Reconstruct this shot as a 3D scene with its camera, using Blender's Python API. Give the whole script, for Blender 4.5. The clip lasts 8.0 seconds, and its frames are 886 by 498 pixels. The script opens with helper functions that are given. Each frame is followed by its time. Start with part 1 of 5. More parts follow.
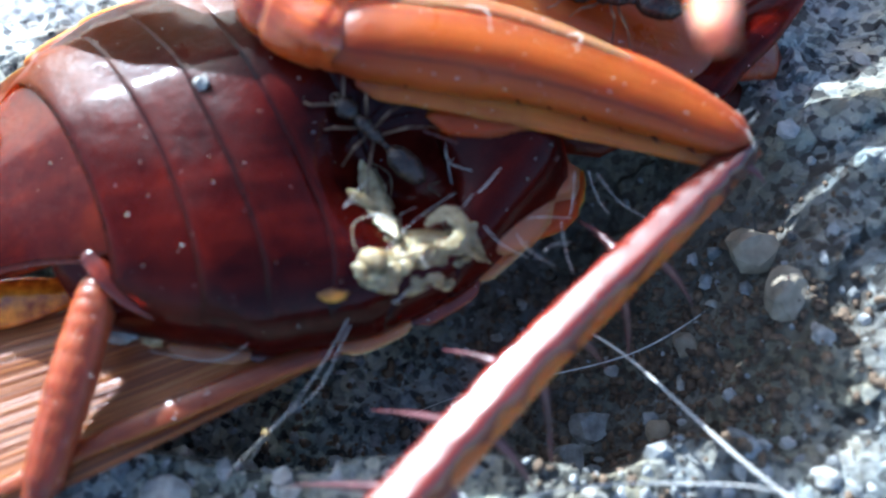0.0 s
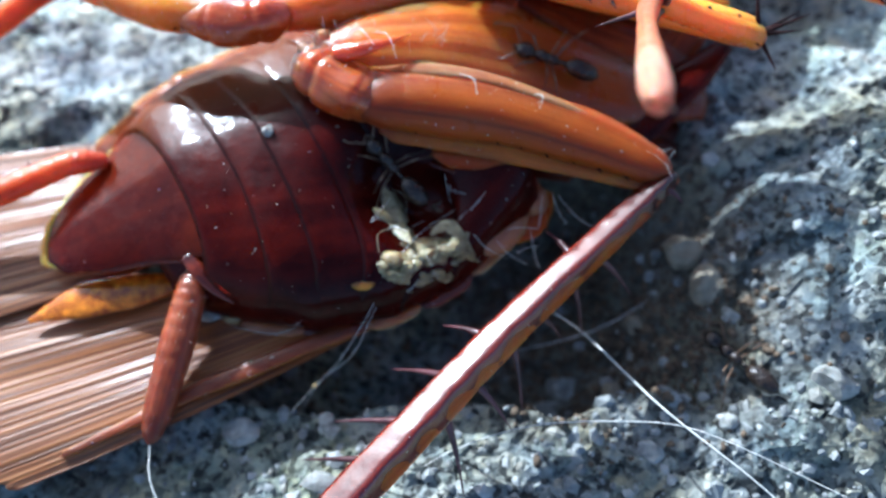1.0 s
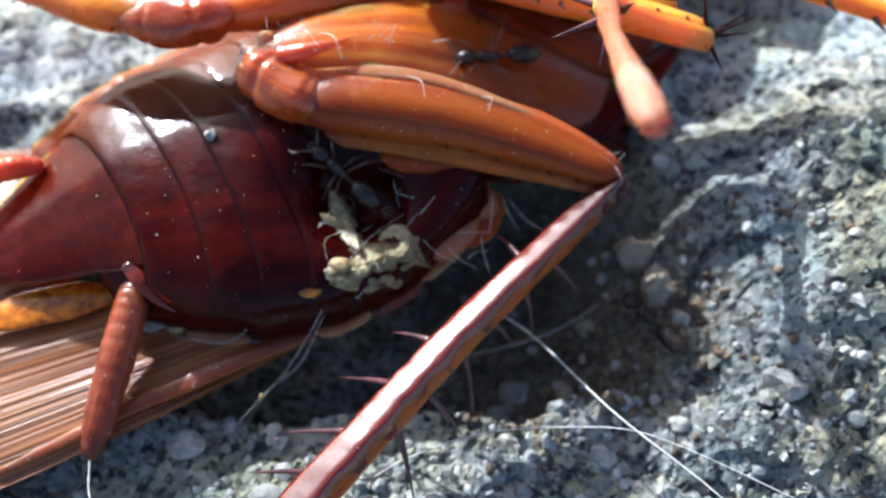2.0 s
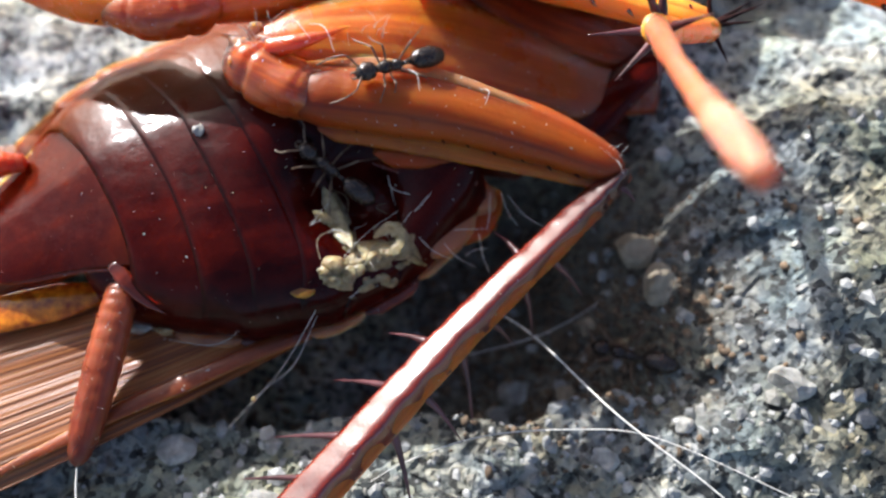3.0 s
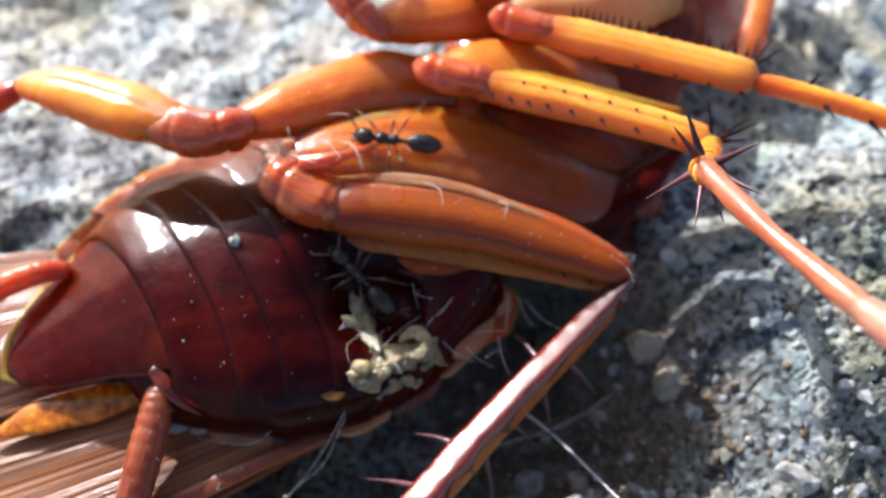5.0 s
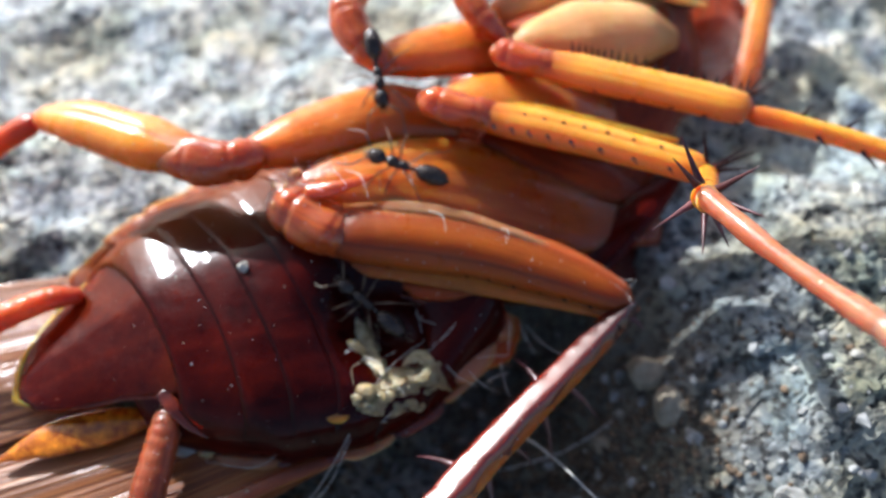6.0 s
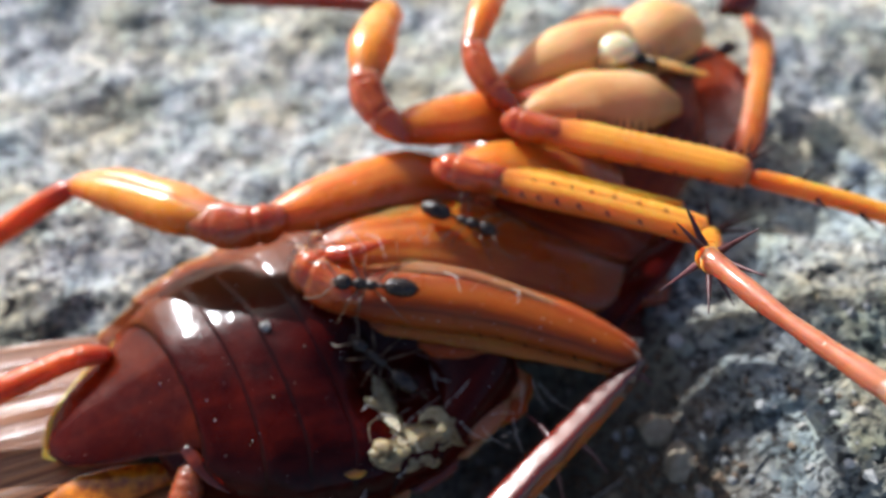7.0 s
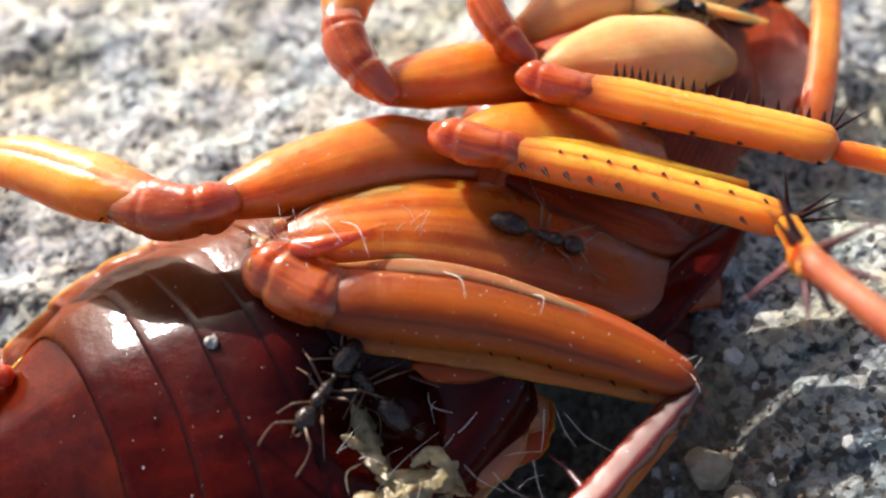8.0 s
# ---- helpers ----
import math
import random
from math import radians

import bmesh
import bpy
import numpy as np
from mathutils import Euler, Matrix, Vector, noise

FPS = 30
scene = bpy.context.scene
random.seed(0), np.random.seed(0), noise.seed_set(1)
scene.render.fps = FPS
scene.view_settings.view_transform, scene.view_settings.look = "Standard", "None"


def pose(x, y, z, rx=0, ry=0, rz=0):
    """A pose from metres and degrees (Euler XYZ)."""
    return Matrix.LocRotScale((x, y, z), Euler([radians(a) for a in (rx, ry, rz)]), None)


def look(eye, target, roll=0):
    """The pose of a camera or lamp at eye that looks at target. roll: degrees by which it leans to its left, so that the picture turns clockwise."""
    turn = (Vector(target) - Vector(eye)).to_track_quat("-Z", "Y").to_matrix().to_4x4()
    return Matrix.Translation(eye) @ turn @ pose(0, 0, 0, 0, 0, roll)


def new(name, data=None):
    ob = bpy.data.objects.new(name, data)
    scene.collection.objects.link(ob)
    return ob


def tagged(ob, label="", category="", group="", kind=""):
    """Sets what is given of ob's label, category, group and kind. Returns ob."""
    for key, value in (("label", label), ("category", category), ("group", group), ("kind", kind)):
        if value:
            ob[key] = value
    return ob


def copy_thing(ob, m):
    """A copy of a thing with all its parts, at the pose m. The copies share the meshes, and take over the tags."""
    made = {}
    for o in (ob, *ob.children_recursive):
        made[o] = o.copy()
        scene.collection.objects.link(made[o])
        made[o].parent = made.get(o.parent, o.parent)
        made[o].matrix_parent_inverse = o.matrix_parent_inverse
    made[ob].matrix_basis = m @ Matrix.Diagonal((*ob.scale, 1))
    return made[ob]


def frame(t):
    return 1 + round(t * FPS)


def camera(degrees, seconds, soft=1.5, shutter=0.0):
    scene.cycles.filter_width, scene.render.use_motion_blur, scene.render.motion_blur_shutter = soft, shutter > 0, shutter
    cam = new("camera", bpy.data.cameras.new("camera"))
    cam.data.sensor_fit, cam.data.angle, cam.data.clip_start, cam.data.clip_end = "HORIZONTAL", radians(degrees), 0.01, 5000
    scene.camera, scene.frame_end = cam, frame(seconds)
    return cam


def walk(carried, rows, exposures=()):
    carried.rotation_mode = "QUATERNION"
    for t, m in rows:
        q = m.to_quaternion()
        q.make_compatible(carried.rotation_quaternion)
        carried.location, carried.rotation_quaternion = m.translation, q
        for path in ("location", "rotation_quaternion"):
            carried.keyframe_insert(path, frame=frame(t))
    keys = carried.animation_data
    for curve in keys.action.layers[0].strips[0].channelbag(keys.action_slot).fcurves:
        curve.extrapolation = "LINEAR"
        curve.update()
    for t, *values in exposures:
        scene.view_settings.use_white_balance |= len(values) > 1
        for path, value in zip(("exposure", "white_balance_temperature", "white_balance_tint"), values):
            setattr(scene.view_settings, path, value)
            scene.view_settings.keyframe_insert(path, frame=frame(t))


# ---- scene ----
# All lengths below are in millimetres; MM brings them to metres.
import collections

MM = 0.001
cam = camera(56.0, 8.0, soft=2.3)
PATH = [
    (0, (0.00, 0.00, 18.90), (0.00, 8.45, 0.77), 0.00),
    (0.5, (0.01, -1.30, 21.74), (-0.27, 7.04, 3.56), -1.80),
    (1, (0.88, -2.74, 24.93), (0.16, 5.72, 6.82), -4.54),
    (1.5, (1.24, -2.64, 24.88), (1.20, 5.90, 6.79), -0.71),
    (2, (1.21, -2.38, 24.63), (1.43, 6.04, 6.49), 0.68),
    (3.5, (1.25, -1.80, 23.93), (1.54, 6.38, 5.68), 0.74),
    (4, (1.12, -1.62, 24.03), (1.43, 6.53, 5.77), 1.00),
    (4.5, (0.41, -0.85, 25.40), (0.85, 7.82, 7.39), 1.31),
    (6, (0.50, -1.76, 26.43), (0.82, 8.39, 9.20), 0.35),
    (6.5, (0.39, -1.87, 26.79), (0.40, 8.81, 9.88), -1.20),
    (7, (0.55, -2.27, 27.41), (0.52, 9.05, 10.93), -1.47),
    (7.5, (0.16, 0.54, 23.96), (0.35, 11.55, 7.26), -0.43),
    (8, (0.14, 1.60, 22.51), (0.49, 12.44, 5.71), 0.32),
]
walk(cam, [(t, look(Vector(eye) * MM, Vector(target) * MM, roll)) for t, eye, target, roll in PATH],
    exposures=[(0.0, 1.68, 5150, 5), (1.0, 0.98, 5050, 3), (2.0, 0.95, 5600, 8), (3.5, 0.95, 6250, 13), (4.5, 0.88, 6050, 14), (6.0, 0.74, 5850, 10), (7.0, 0.44, 6000, 12), (7.5, 0.48, 6350, 14), (8.0, 0.82, 6700, 15)])
# close-up lens: shallow depth of field, one fixed focus
cam.data.dof.use_dof = True
cam.data.dof.focus_distance = 21.7 * MM
cam.data.dof.aperture_fstop = 52.0

# ---- light: clear sky and a low sun behind the insect ----
SUN = Vector((-0.50, 0.72, 0.48)).normalized()
world = bpy.data.worlds.new("sky")
scene.world = world
world.use_nodes = True
wn = world.node_tree
sky = wn.nodes.new("ShaderNodeTexSky")
sky.sky_type = "NISHITA"
sky.sun_disc = False
sky.air_density, sky.dust_density, sky.ozone_density = 0.8, 3.0, 0.6
sky.sun_elevation = math.asin(SUN.z)
sky.sun_rotation = math.atan2(SUN.x, SUN.y)
wn.links.new(sky.outputs["Color"], wn.nodes["Background"].inputs["Color"])
wn.nodes["Background"].inputs["Strength"].default_value = 0.102
sun = new("sun", bpy.data.lights.new("sun", "SUN"))
sun.data.energy, sun.data.angle, sun.data.color = 4.6, radians(0.6), (1.0, 0.97, 0.92)
sun.matrix_world = look(SUN, (0, 0, 0))


# ---- materials ----
def base_material(name):
    m = bpy.data.materials.new(name)
    m.use_nodes = True
    return m, m.node_tree, m.node_tree.nodes["Principled BSDF"]


def noise_node(nt, scale, detail=4.0, rough=0.55, coords="Object", distort=0.0):
    co = nt.nodes.new("ShaderNodeTexCoord")
    n = nt.nodes.new("ShaderNodeTexNoise")
    n.inputs["Scale"].default_value, n.inputs["Detail"].default_value = scale, detail
    n.inputs["Roughness"].default_value, n.inputs["Distortion"].default_value = rough, distort
    nt.links.new(co.outputs[coords], n.inputs["Vector"])
    return n.outputs["Fac"]


def ramp(nt, fac, stops):
    r = nt.nodes.new("ShaderNodeValToRGB")
    while len(r.color_ramp.elements) < len(stops):
        r.color_ramp.elements.new(0.5)
    for e, (p, c) in zip(r.color_ramp.elements, stops):
        e.position, e.color = p, (*c, 1)
    nt.links.new(fac, r.inputs["Fac"])
    return r.outputs["Color"]


def mixed(nt, fac, a, b, kind="MIX"):
    x = nt.nodes.new("ShaderNodeMix")
    x.data_type, x.blend_type = "RGBA", kind
    for sock, v in ((x.inputs["Factor"], fac), (x.inputs["A"], a), (x.inputs["B"], b)):
        if isinstance(v, (int, float)):
            sock.default_value = v
        elif isinstance(v, tuple):
            sock.default_value = (*v, 1)
        else:
            nt.links.new(v, sock)
    return x.outputs["Result"]


def mapped(nt, value, lo, hi):
    m = nt.nodes.new("ShaderNodeMapRange")
    m.inputs["From Min"].default_value, m.inputs["From Max"].default_value = lo, hi
    nt.links.new(value, m.inputs["Value"])
    return m.outputs["Result"]


def bumped(nt, bsdf, fac, strength, distance):
    b = nt.nodes.new("ShaderNodeBump")
    b.inputs["Strength"].default_value, b.inputs["Distance"].default_value = strength, distance
    nt.links.new(fac, b.inputs["Height"])
    nt.links.new(b.outputs["Normal"], bsdf.inputs["Normal"])


def chitin(name, dark, mid, light, rough=0.28, sub=0.35, coat=0.5, dust=0.75, patch=260.0, joint_tone=None, far_tone=None, gloss=0.32, streak=0.4, coat_rough=0.12, margin=0.0, dent=3.0, bands=None, wide=1.0, joint_reach=0.30, coat_ior=1.5, wavy=0.30):
    """Horny, slightly see-through insect shell: two scales of colour, fine pits, specks of pale dust."""
    m, nt, b = base_material(name)
    col = ramp(nt, noise_node(nt, patch, 3.0, 0.5, distort=0.4), [(0.28, dark), (0.5, mid), (0.75, light)])
    at = nt.nodes.new("ShaderNodeAttribute")
    at.attribute_name = "limb"
    sep = nt.nodes.new("ShaderNodeSeparateXYZ")
    nt.links.new(at.outputs["Vector"], sep.inputs["Vector"])
    mp = nt.nodes.new("ShaderNodeMapping")
    mp.inputs["Scale"].default_value = (2.2, 5.0, 5.0)
    nt.links.new(at.outputs["Vector"], mp.inputs["Vector"])
    grain = nt.nodes.new("ShaderNodeTexNoise")
    grain.inputs["Scale"].default_value, grain.inputs["Detail"].default_value = 1.4, 5.0
    nt.links.new(mp.outputs["Vector"], grain.inputs["Vector"])
    col = mixed(nt, streak, col, ramp(nt, grain.outputs["Fac"], [(0.34, tuple(0.7 * c for c in dark)), (0.5, mid), (0.66, tuple(min(1.0, 1.15 * c) for c in light))]))
    fine = noise_node(nt, 2600.0, 5.0, 0.65)
    col = mixed(nt, 0.2, col, ramp(nt, fine, [(0.3, dark), (0.7, light)]))
    if bands:  # lengthwise facets of a flattened limb, each with its own pigment
        wave = nt.nodes.new("ShaderNodeMath")
        wave.operation = "MULTIPLY_ADD"
        nt.links.new(noise_node(nt, 700.0, 3.0, 0.5), wave.inputs[0])
        wave.inputs[1].default_value = 0.16 * wide
        nt.links.new(sep.outputs["Z"], wave.inputs[2])
        col = mixed(nt, 0.62, col, ramp(nt, mapped(nt, wave.outputs[0], -0.92 * wide, 1.08 * wide), bands))
    joint = ramp(nt, sep.outputs["X"], [(0.0, (0.95,) * 3), (0.3 * joint_reach, (0.85,) * 3), (joint_reach, (0.0,) * 3), (0.86, (0.0,) * 3), (1.0, (0.8,) * 3)])
    tone = joint_tone or tuple(0.55 * a + 0.05 * b for a, b in zip(dark, mid))
    col = mixed(nt, joint, col, tone)
    if margin:  # a see-through limb's edge darkening is put into the pigment of its narrow sides
        rim = nt.nodes.new("ShaderNodeAttribute")
        rim.attribute_name = "margin"
        col = mixed(nt, ramp(nt, rim.outputs["Fac"], [(0.45, (0, 0, 0)), (0.98, (margin,) * 3)]), col, tone)
    if far_tone:  # thin, paler shell towards the far flank, its backlit glow put into the colour
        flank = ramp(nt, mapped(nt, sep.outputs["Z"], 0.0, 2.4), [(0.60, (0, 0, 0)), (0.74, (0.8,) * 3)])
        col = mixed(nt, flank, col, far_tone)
    specks = ramp(nt, noise_node(nt, 8000.0, 1.0, 0.5), [(dust, (0, 0, 0)), (dust + 0.05, (1, 1, 1))])
    col = mixed(nt, specks, col, (0.55, 0.48, 0.42))
    nt.links.new(col, b.inputs["Base Color"])
    rr = ramp(nt, noise_node(nt, 900.0, 4.0, 0.6), [(0.3, (rough * 0.7,) * 3), (0.75, (min(1, rough * 1.7),) * 3)])
    nt.links.new(rr, b.inputs["Roughness"])
    b.inputs["Subsurface Weight"].default_value = sub
    b.inputs["Subsurface Radius"].default_value = (1.0, 0.40, 0.12)
    b.inputs["Subsurface Scale"].default_value = 0.0018
    b.inputs["Specular IOR Level"].default_value = gloss
    b.inputs["Coat Weight"].default_value = coat
    b.inputs["Coat Roughness"].default_value = coat_rough
    b.inputs["Coat IOR"].default_value = coat_ior
    dents = nt.nodes.new("ShaderNodeMath")
    dents.operation = "MULTIPLY_ADD"
    nt.links.new(noise_node(nt, 520.0, 3.0, 0.5), dents.inputs[0])
    dents.inputs[1].default_value = dent
    nt.links.new(fine, dents.inputs[2])
    bumped(nt, b, dents.outputs[0], 0.35, 0.0001)
    waves = nt.nodes.new("ShaderNodeBump")
    waves.inputs["Strength"].default_value, waves.inputs["Distance"].default_value = wavy, 0.0001
    nt.links.new(noise_node(nt, 750.0, 4.0, 0.55, distort=0.6), waves.inputs["Height"])
    nt.links.new(waves.outputs["Normal"], b.inputs["Coat Normal"])
    return m


def plain(name, a, c, rough, scale=1500.0, sub=0.0, bump=0.2, gloss=0.5):
    m, nt, b = base_material(name)
    f = noise_node(nt, scale, 4.0)
    nt.links.new(ramp(nt, f, [(0.3, a), (0.7, c)]), b.inputs["Base Color"])
    b.inputs["Roughness"].default_value = rough
    b.inputs["Specular IOR Level"].default_value = gloss
    b.inputs["Subsurface Weight"].default_value = sub
    b.inputs["Subsurface Radius"].default_value = (1.0, 0.7, 0.4)
    b.inputs["Subsurface Scale"].default_value = 0.0004
    bumped(nt, b, f, bump, 0.00005)
    return m


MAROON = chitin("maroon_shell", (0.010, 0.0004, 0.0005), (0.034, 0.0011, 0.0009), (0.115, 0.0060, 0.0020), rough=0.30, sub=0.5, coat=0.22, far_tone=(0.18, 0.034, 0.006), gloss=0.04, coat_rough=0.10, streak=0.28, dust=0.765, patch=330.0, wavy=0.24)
RUSSET = chitin("russet_shell", (0.07, 0.008, 0.004), (0.17, 0.020, 0.006), (0.32, 0.055, 0.012), rough=0.24, sub=0.6, coat=0.4)
TAIL = chitin("tail_shell", (0.10, 0.016, 0.006), (0.22, 0.042, 0.012), (0.36, 0.095, 0.030), rough=0.34, sub=0.6, coat=0.3, coat_rough=0.15, dust=0.72)
CHERRY = chitin("cherry_shell", (0.020, 0.0007, 0.0004), (0.060, 0.0022, 0.0008), (0.20, 0.018, 0.002), rough=0.22, sub=0.8, coat=0.30, gloss=0.06, coat_rough=0.08, streak=0.12, joint_tone=(0.46, 0.070, 0.004), joint_reach=0.16, dust=0.77, wavy=0.20)
BLOOD = chitin("blood_red_shell", (0.08, 0.007, 0.003), (0.20, 0.023, 0.005), (0.38, 0.070, 0.012), rough=0.36, sub=0.8, coat=0.12, gloss=0.15, streak=0.5)
GARNET = chitin("garnet_shell", (0.20, 0.022, 0.005), (0.40, 0.065, 0.009), (0.60, 0.15, 0.020), rough=0.22, sub=0.8, coat=0.8, coat_rough=0.08, margin=0.4, streak=0.45, joint_tone=(0.40, 0.060, 0.008), dust=0.74)
FLANK = chitin("flank_shell", (0.060, 0.008, 0.003), (0.14, 0.024, 0.006), (0.28, 0.070, 0.014), rough=0.5, sub=0.8, coat=0.03, gloss=0.08, streak=0.5)
GLOW = chitin("dim_amber_shell", (0.10, 0.020, 0.002), (0.20, 0.055, 0.004), (0.30, 0.10, 0.008), rough=0.25, sub=0.7, coat=0.3)
AMBER = chitin("amber_shell", (0.56, 0.14, 0.010), (0.78, 0.29, 0.018), (0.90, 0.45, 0.06), rough=0.26, sub=1.0, coat=0.30, margin=0.45, streak=0.20, joint_tone=(0.48, 0.10, 0.008), joint_reach=0.22, dust=0.74)
ORANGE = chitin("orange_shell", (0.44, 0.075, 0.007), (0.68, 0.18, 0.012), (0.84, 0.35, 0.045), rough=0.28, sub=1.0, coat=0.35, coat_rough=0.10, margin=0.5, streak=0.20, joint_tone=(0.38, 0.060, 0.007), joint_reach=0.55, dust=0.74)
SADDLE = chitin("saddle_shell", (0.54, 0.13, 0.012), (0.74, 0.27, 0.025), (0.88, 0.44, 0.08), rough=0.28, sub=1.0, coat=0.10, margin=0.3, streak=0.20, joint_tone=(0.46, 0.090, 0.009), joint_reach=0.25, dust=0.74,
    bands=[(0.0, (0.64, 0.19, 0.014)), (0.25, (0.84, 0.36, 0.030)), (0.42, (0.80, 0.31, 0.025)), (0.47, (0.26, 0.05, 0.010)), (0.52, (0.72, 0.30, 0.085)), (0.85, (0.76, 0.36, 0.13)), (1.0, (0.56, 0.16, 0.03))], wide=1.0)
# the long dark joint_tone also paints in the shade over the hip's inner end
HIP = chitin("hip_shell", (0.40, 0.065, 0.007), (0.64, 0.165, 0.012), (0.80, 0.31, 0.04), rough=0.28, sub=1.0, coat=0.30, coat_rough=0.10, margin=0.3, streak=0.25, joint_tone=(0.20, 0.024, 0.005), joint_reach=0.66, dust=0.74)
HONEY = chitin("honey_shell", (0.66, 0.20, 0.018), (0.84, 0.36, 0.040), (0.93, 0.52, 0.12), rough=0.28, sub=1.0, coat=0.28, coat_rough=0.10, margin=0.4, streak=0.20, joint_tone=(0.46, 0.085, 0.010), joint_reach=0.22, dust=0.74,
    bands=[(0.0, (0.62, 0.17, 0.016)), (0.22, (0.88, 0.42, 0.055)), (0.46, (0.82, 0.33, 0.035)), (0.50, (0.40, 0.09, 0.010)), (0.54, (0.88, 0.41, 0.050)), (0.9, (0.84, 0.35, 0.035)), (1.0, (0.56, 0.14, 0.012))], wide=0.68)
# the near hind thigh's shade is put into this darker, duller amber
THIGH = chitin("shaded_amber_shell", (0.18, 0.026, 0.004), (0.33, 0.062, 0.006), (0.50, 0.13, 0.013), rough=0.34, sub=0.9, coat=0.14, gloss=0.22, margin=0.25, streak=0.5, joint_tone=(0.20, 0.024, 0.006), joint_reach=0.22, dust=0.73,
    bands=[(0.0, (0.20, 0.034, 0.008)), (0.12, (0.30, 0.068, 0.020)), (0.29, (0.40, 0.11, 0.034)), (0.35, (0.26, 0.044, 0.005)), (0.50, (0.34, 0.084, 0.006)), (0.70, (0.38, 0.084, 0.006)), (0.85, (0.32, 0.056, 0.005)), (0.90, (0.10, 0.014, 0.004)), (0.94, (0.40, 0.085, 0.006))], wide=0.98)
FLANGE = chitin("flange_shell", (0.28, 0.045, 0.005), (0.46, 0.100, 0.007), (0.60, 0.19, 0.015), rough=0.34, sub=1.0, coat=0.1, streak=0.3, joint_tone=(0.24, 0.032, 0.006), joint_reach=0.12)
PEACH = chitin("peach_shell", (0.46, 0.10, 0.014), (0.66, 0.20, 0.032), (0.80, 0.35, 0.10), rough=0.42, sub=0.9, coat=0.08, streak=0.4, joint_tone=(0.50, 0.10, 0.010), dust=0.72)
PALE = chitin("pale_shell", (0.60, 0.26, 0.075), (0.74, 0.39, 0.14), (0.82, 0.54, 0.27), rough=0.4, sub=0.8, coat=0.15, streak=0.12)
CREAM = chitin("cream_shell", (0.74, 0.50, 0.20), (0.84, 0.68, 0.42), (0.90, 0.80, 0.62), rough=0.2, sub=0.6, coat=0.8, streak=0.1)
CHESTNUT = chitin("chestnut_shell", (0.06, 0.007, 0.004), (0.14, 0.014, 0.006), (0.24, 0.036, 0.012), rough=0.16, sub=0.2, coat=0.6)
RUSTY = chitin("rusty_shell", (0.26, 0.028, 0.004), (0.46, 0.075, 0.007), (0.62, 0.16, 0.014), rough=0.34, sub=1.0, coat=0.12, streak=0.4, joint_tone=(0.26, 0.030, 0.006))
TIBIA = chitin("shin_shell", (0.045, 0.0035, 0.002), (0.11, 0.008, 0.003), (0.22, 0.024, 0.007), rough=0.30, sub=0.3, coat=1.0, coat_rough=0.13, gloss=0.12, dent=1.2, coat_ior=1.8, wavy=0.10)
PINK = chitin("pale_pink_shell", (0.40, 0.11, 0.06), (0.52, 0.21, 0.13), (0.66, 0.36, 0.26), rough=0.38, sub=0.8, coat=0.12, joint_tone=(0.46, 0.17, 0.10))
DUSTY = chitin("dusty_rose_shell", (0.32, 0.075, 0.030), (0.46, 0.15, 0.065), (0.60, 0.27, 0.15), rough=0.5, sub=0.8, coat=0.0, gloss=0.15, joint_tone=(0.34, 0.065, 0.012), dust=0.71)
ROSY = chitin("rosy_shell", (0.36, 0.07, 0.026), (0.50, 0.15, 0.07), (0.64, 0.26, 0.15), rough=0.34, sub=0.8, joint_tone=(0.44, 0.10, 0.035))
SPOTTED = plain("spotted_shell", (0.20, 0.026, 0.003), (0.84, 0.29, 0.016), 0.15, 3400.0, 0.7, 0.3)
HORN = plain("red_brown_spine_horn", (0.035, 0.009, 0.010), (0.15, 0.052, 0.058), 0.3)
SPINE = plain("dark_spine_horn", (0.008, 0.003, 0.003), (0.040, 0.012, 0.010), 0.55, gloss=0.12)
TISSUE = plain("dried_tissue", (0.17, 0.115, 0.048), (0.47, 0.375, 0.20), 0.34, 3800.0, 0.8, 1.6)
MEMBRANE = chitin("thin_membrane", (0.14, 0.030, 0.014), (0.28, 0.085, 0.040), (0.44, 0.19, 0.10), rough=0.35, sub=0.6, coat=0.25)
FIBRE = plain("white_fibre", (0.55, 0.53, 0.48), (0.80, 0.78, 0.72), 0.4, 3000.0)
ANT_BODY = plain("ant_shell", (0.008, 0.005, 0.004), (0.045, 0.028, 0.018), 0.26, 7000.0, 0.0, 0.9)
ANT_LEG = plain("ant_leg", (0.06, 0.032, 0.018), (0.24, 0.15, 0.09), 0.35, 3000.0)


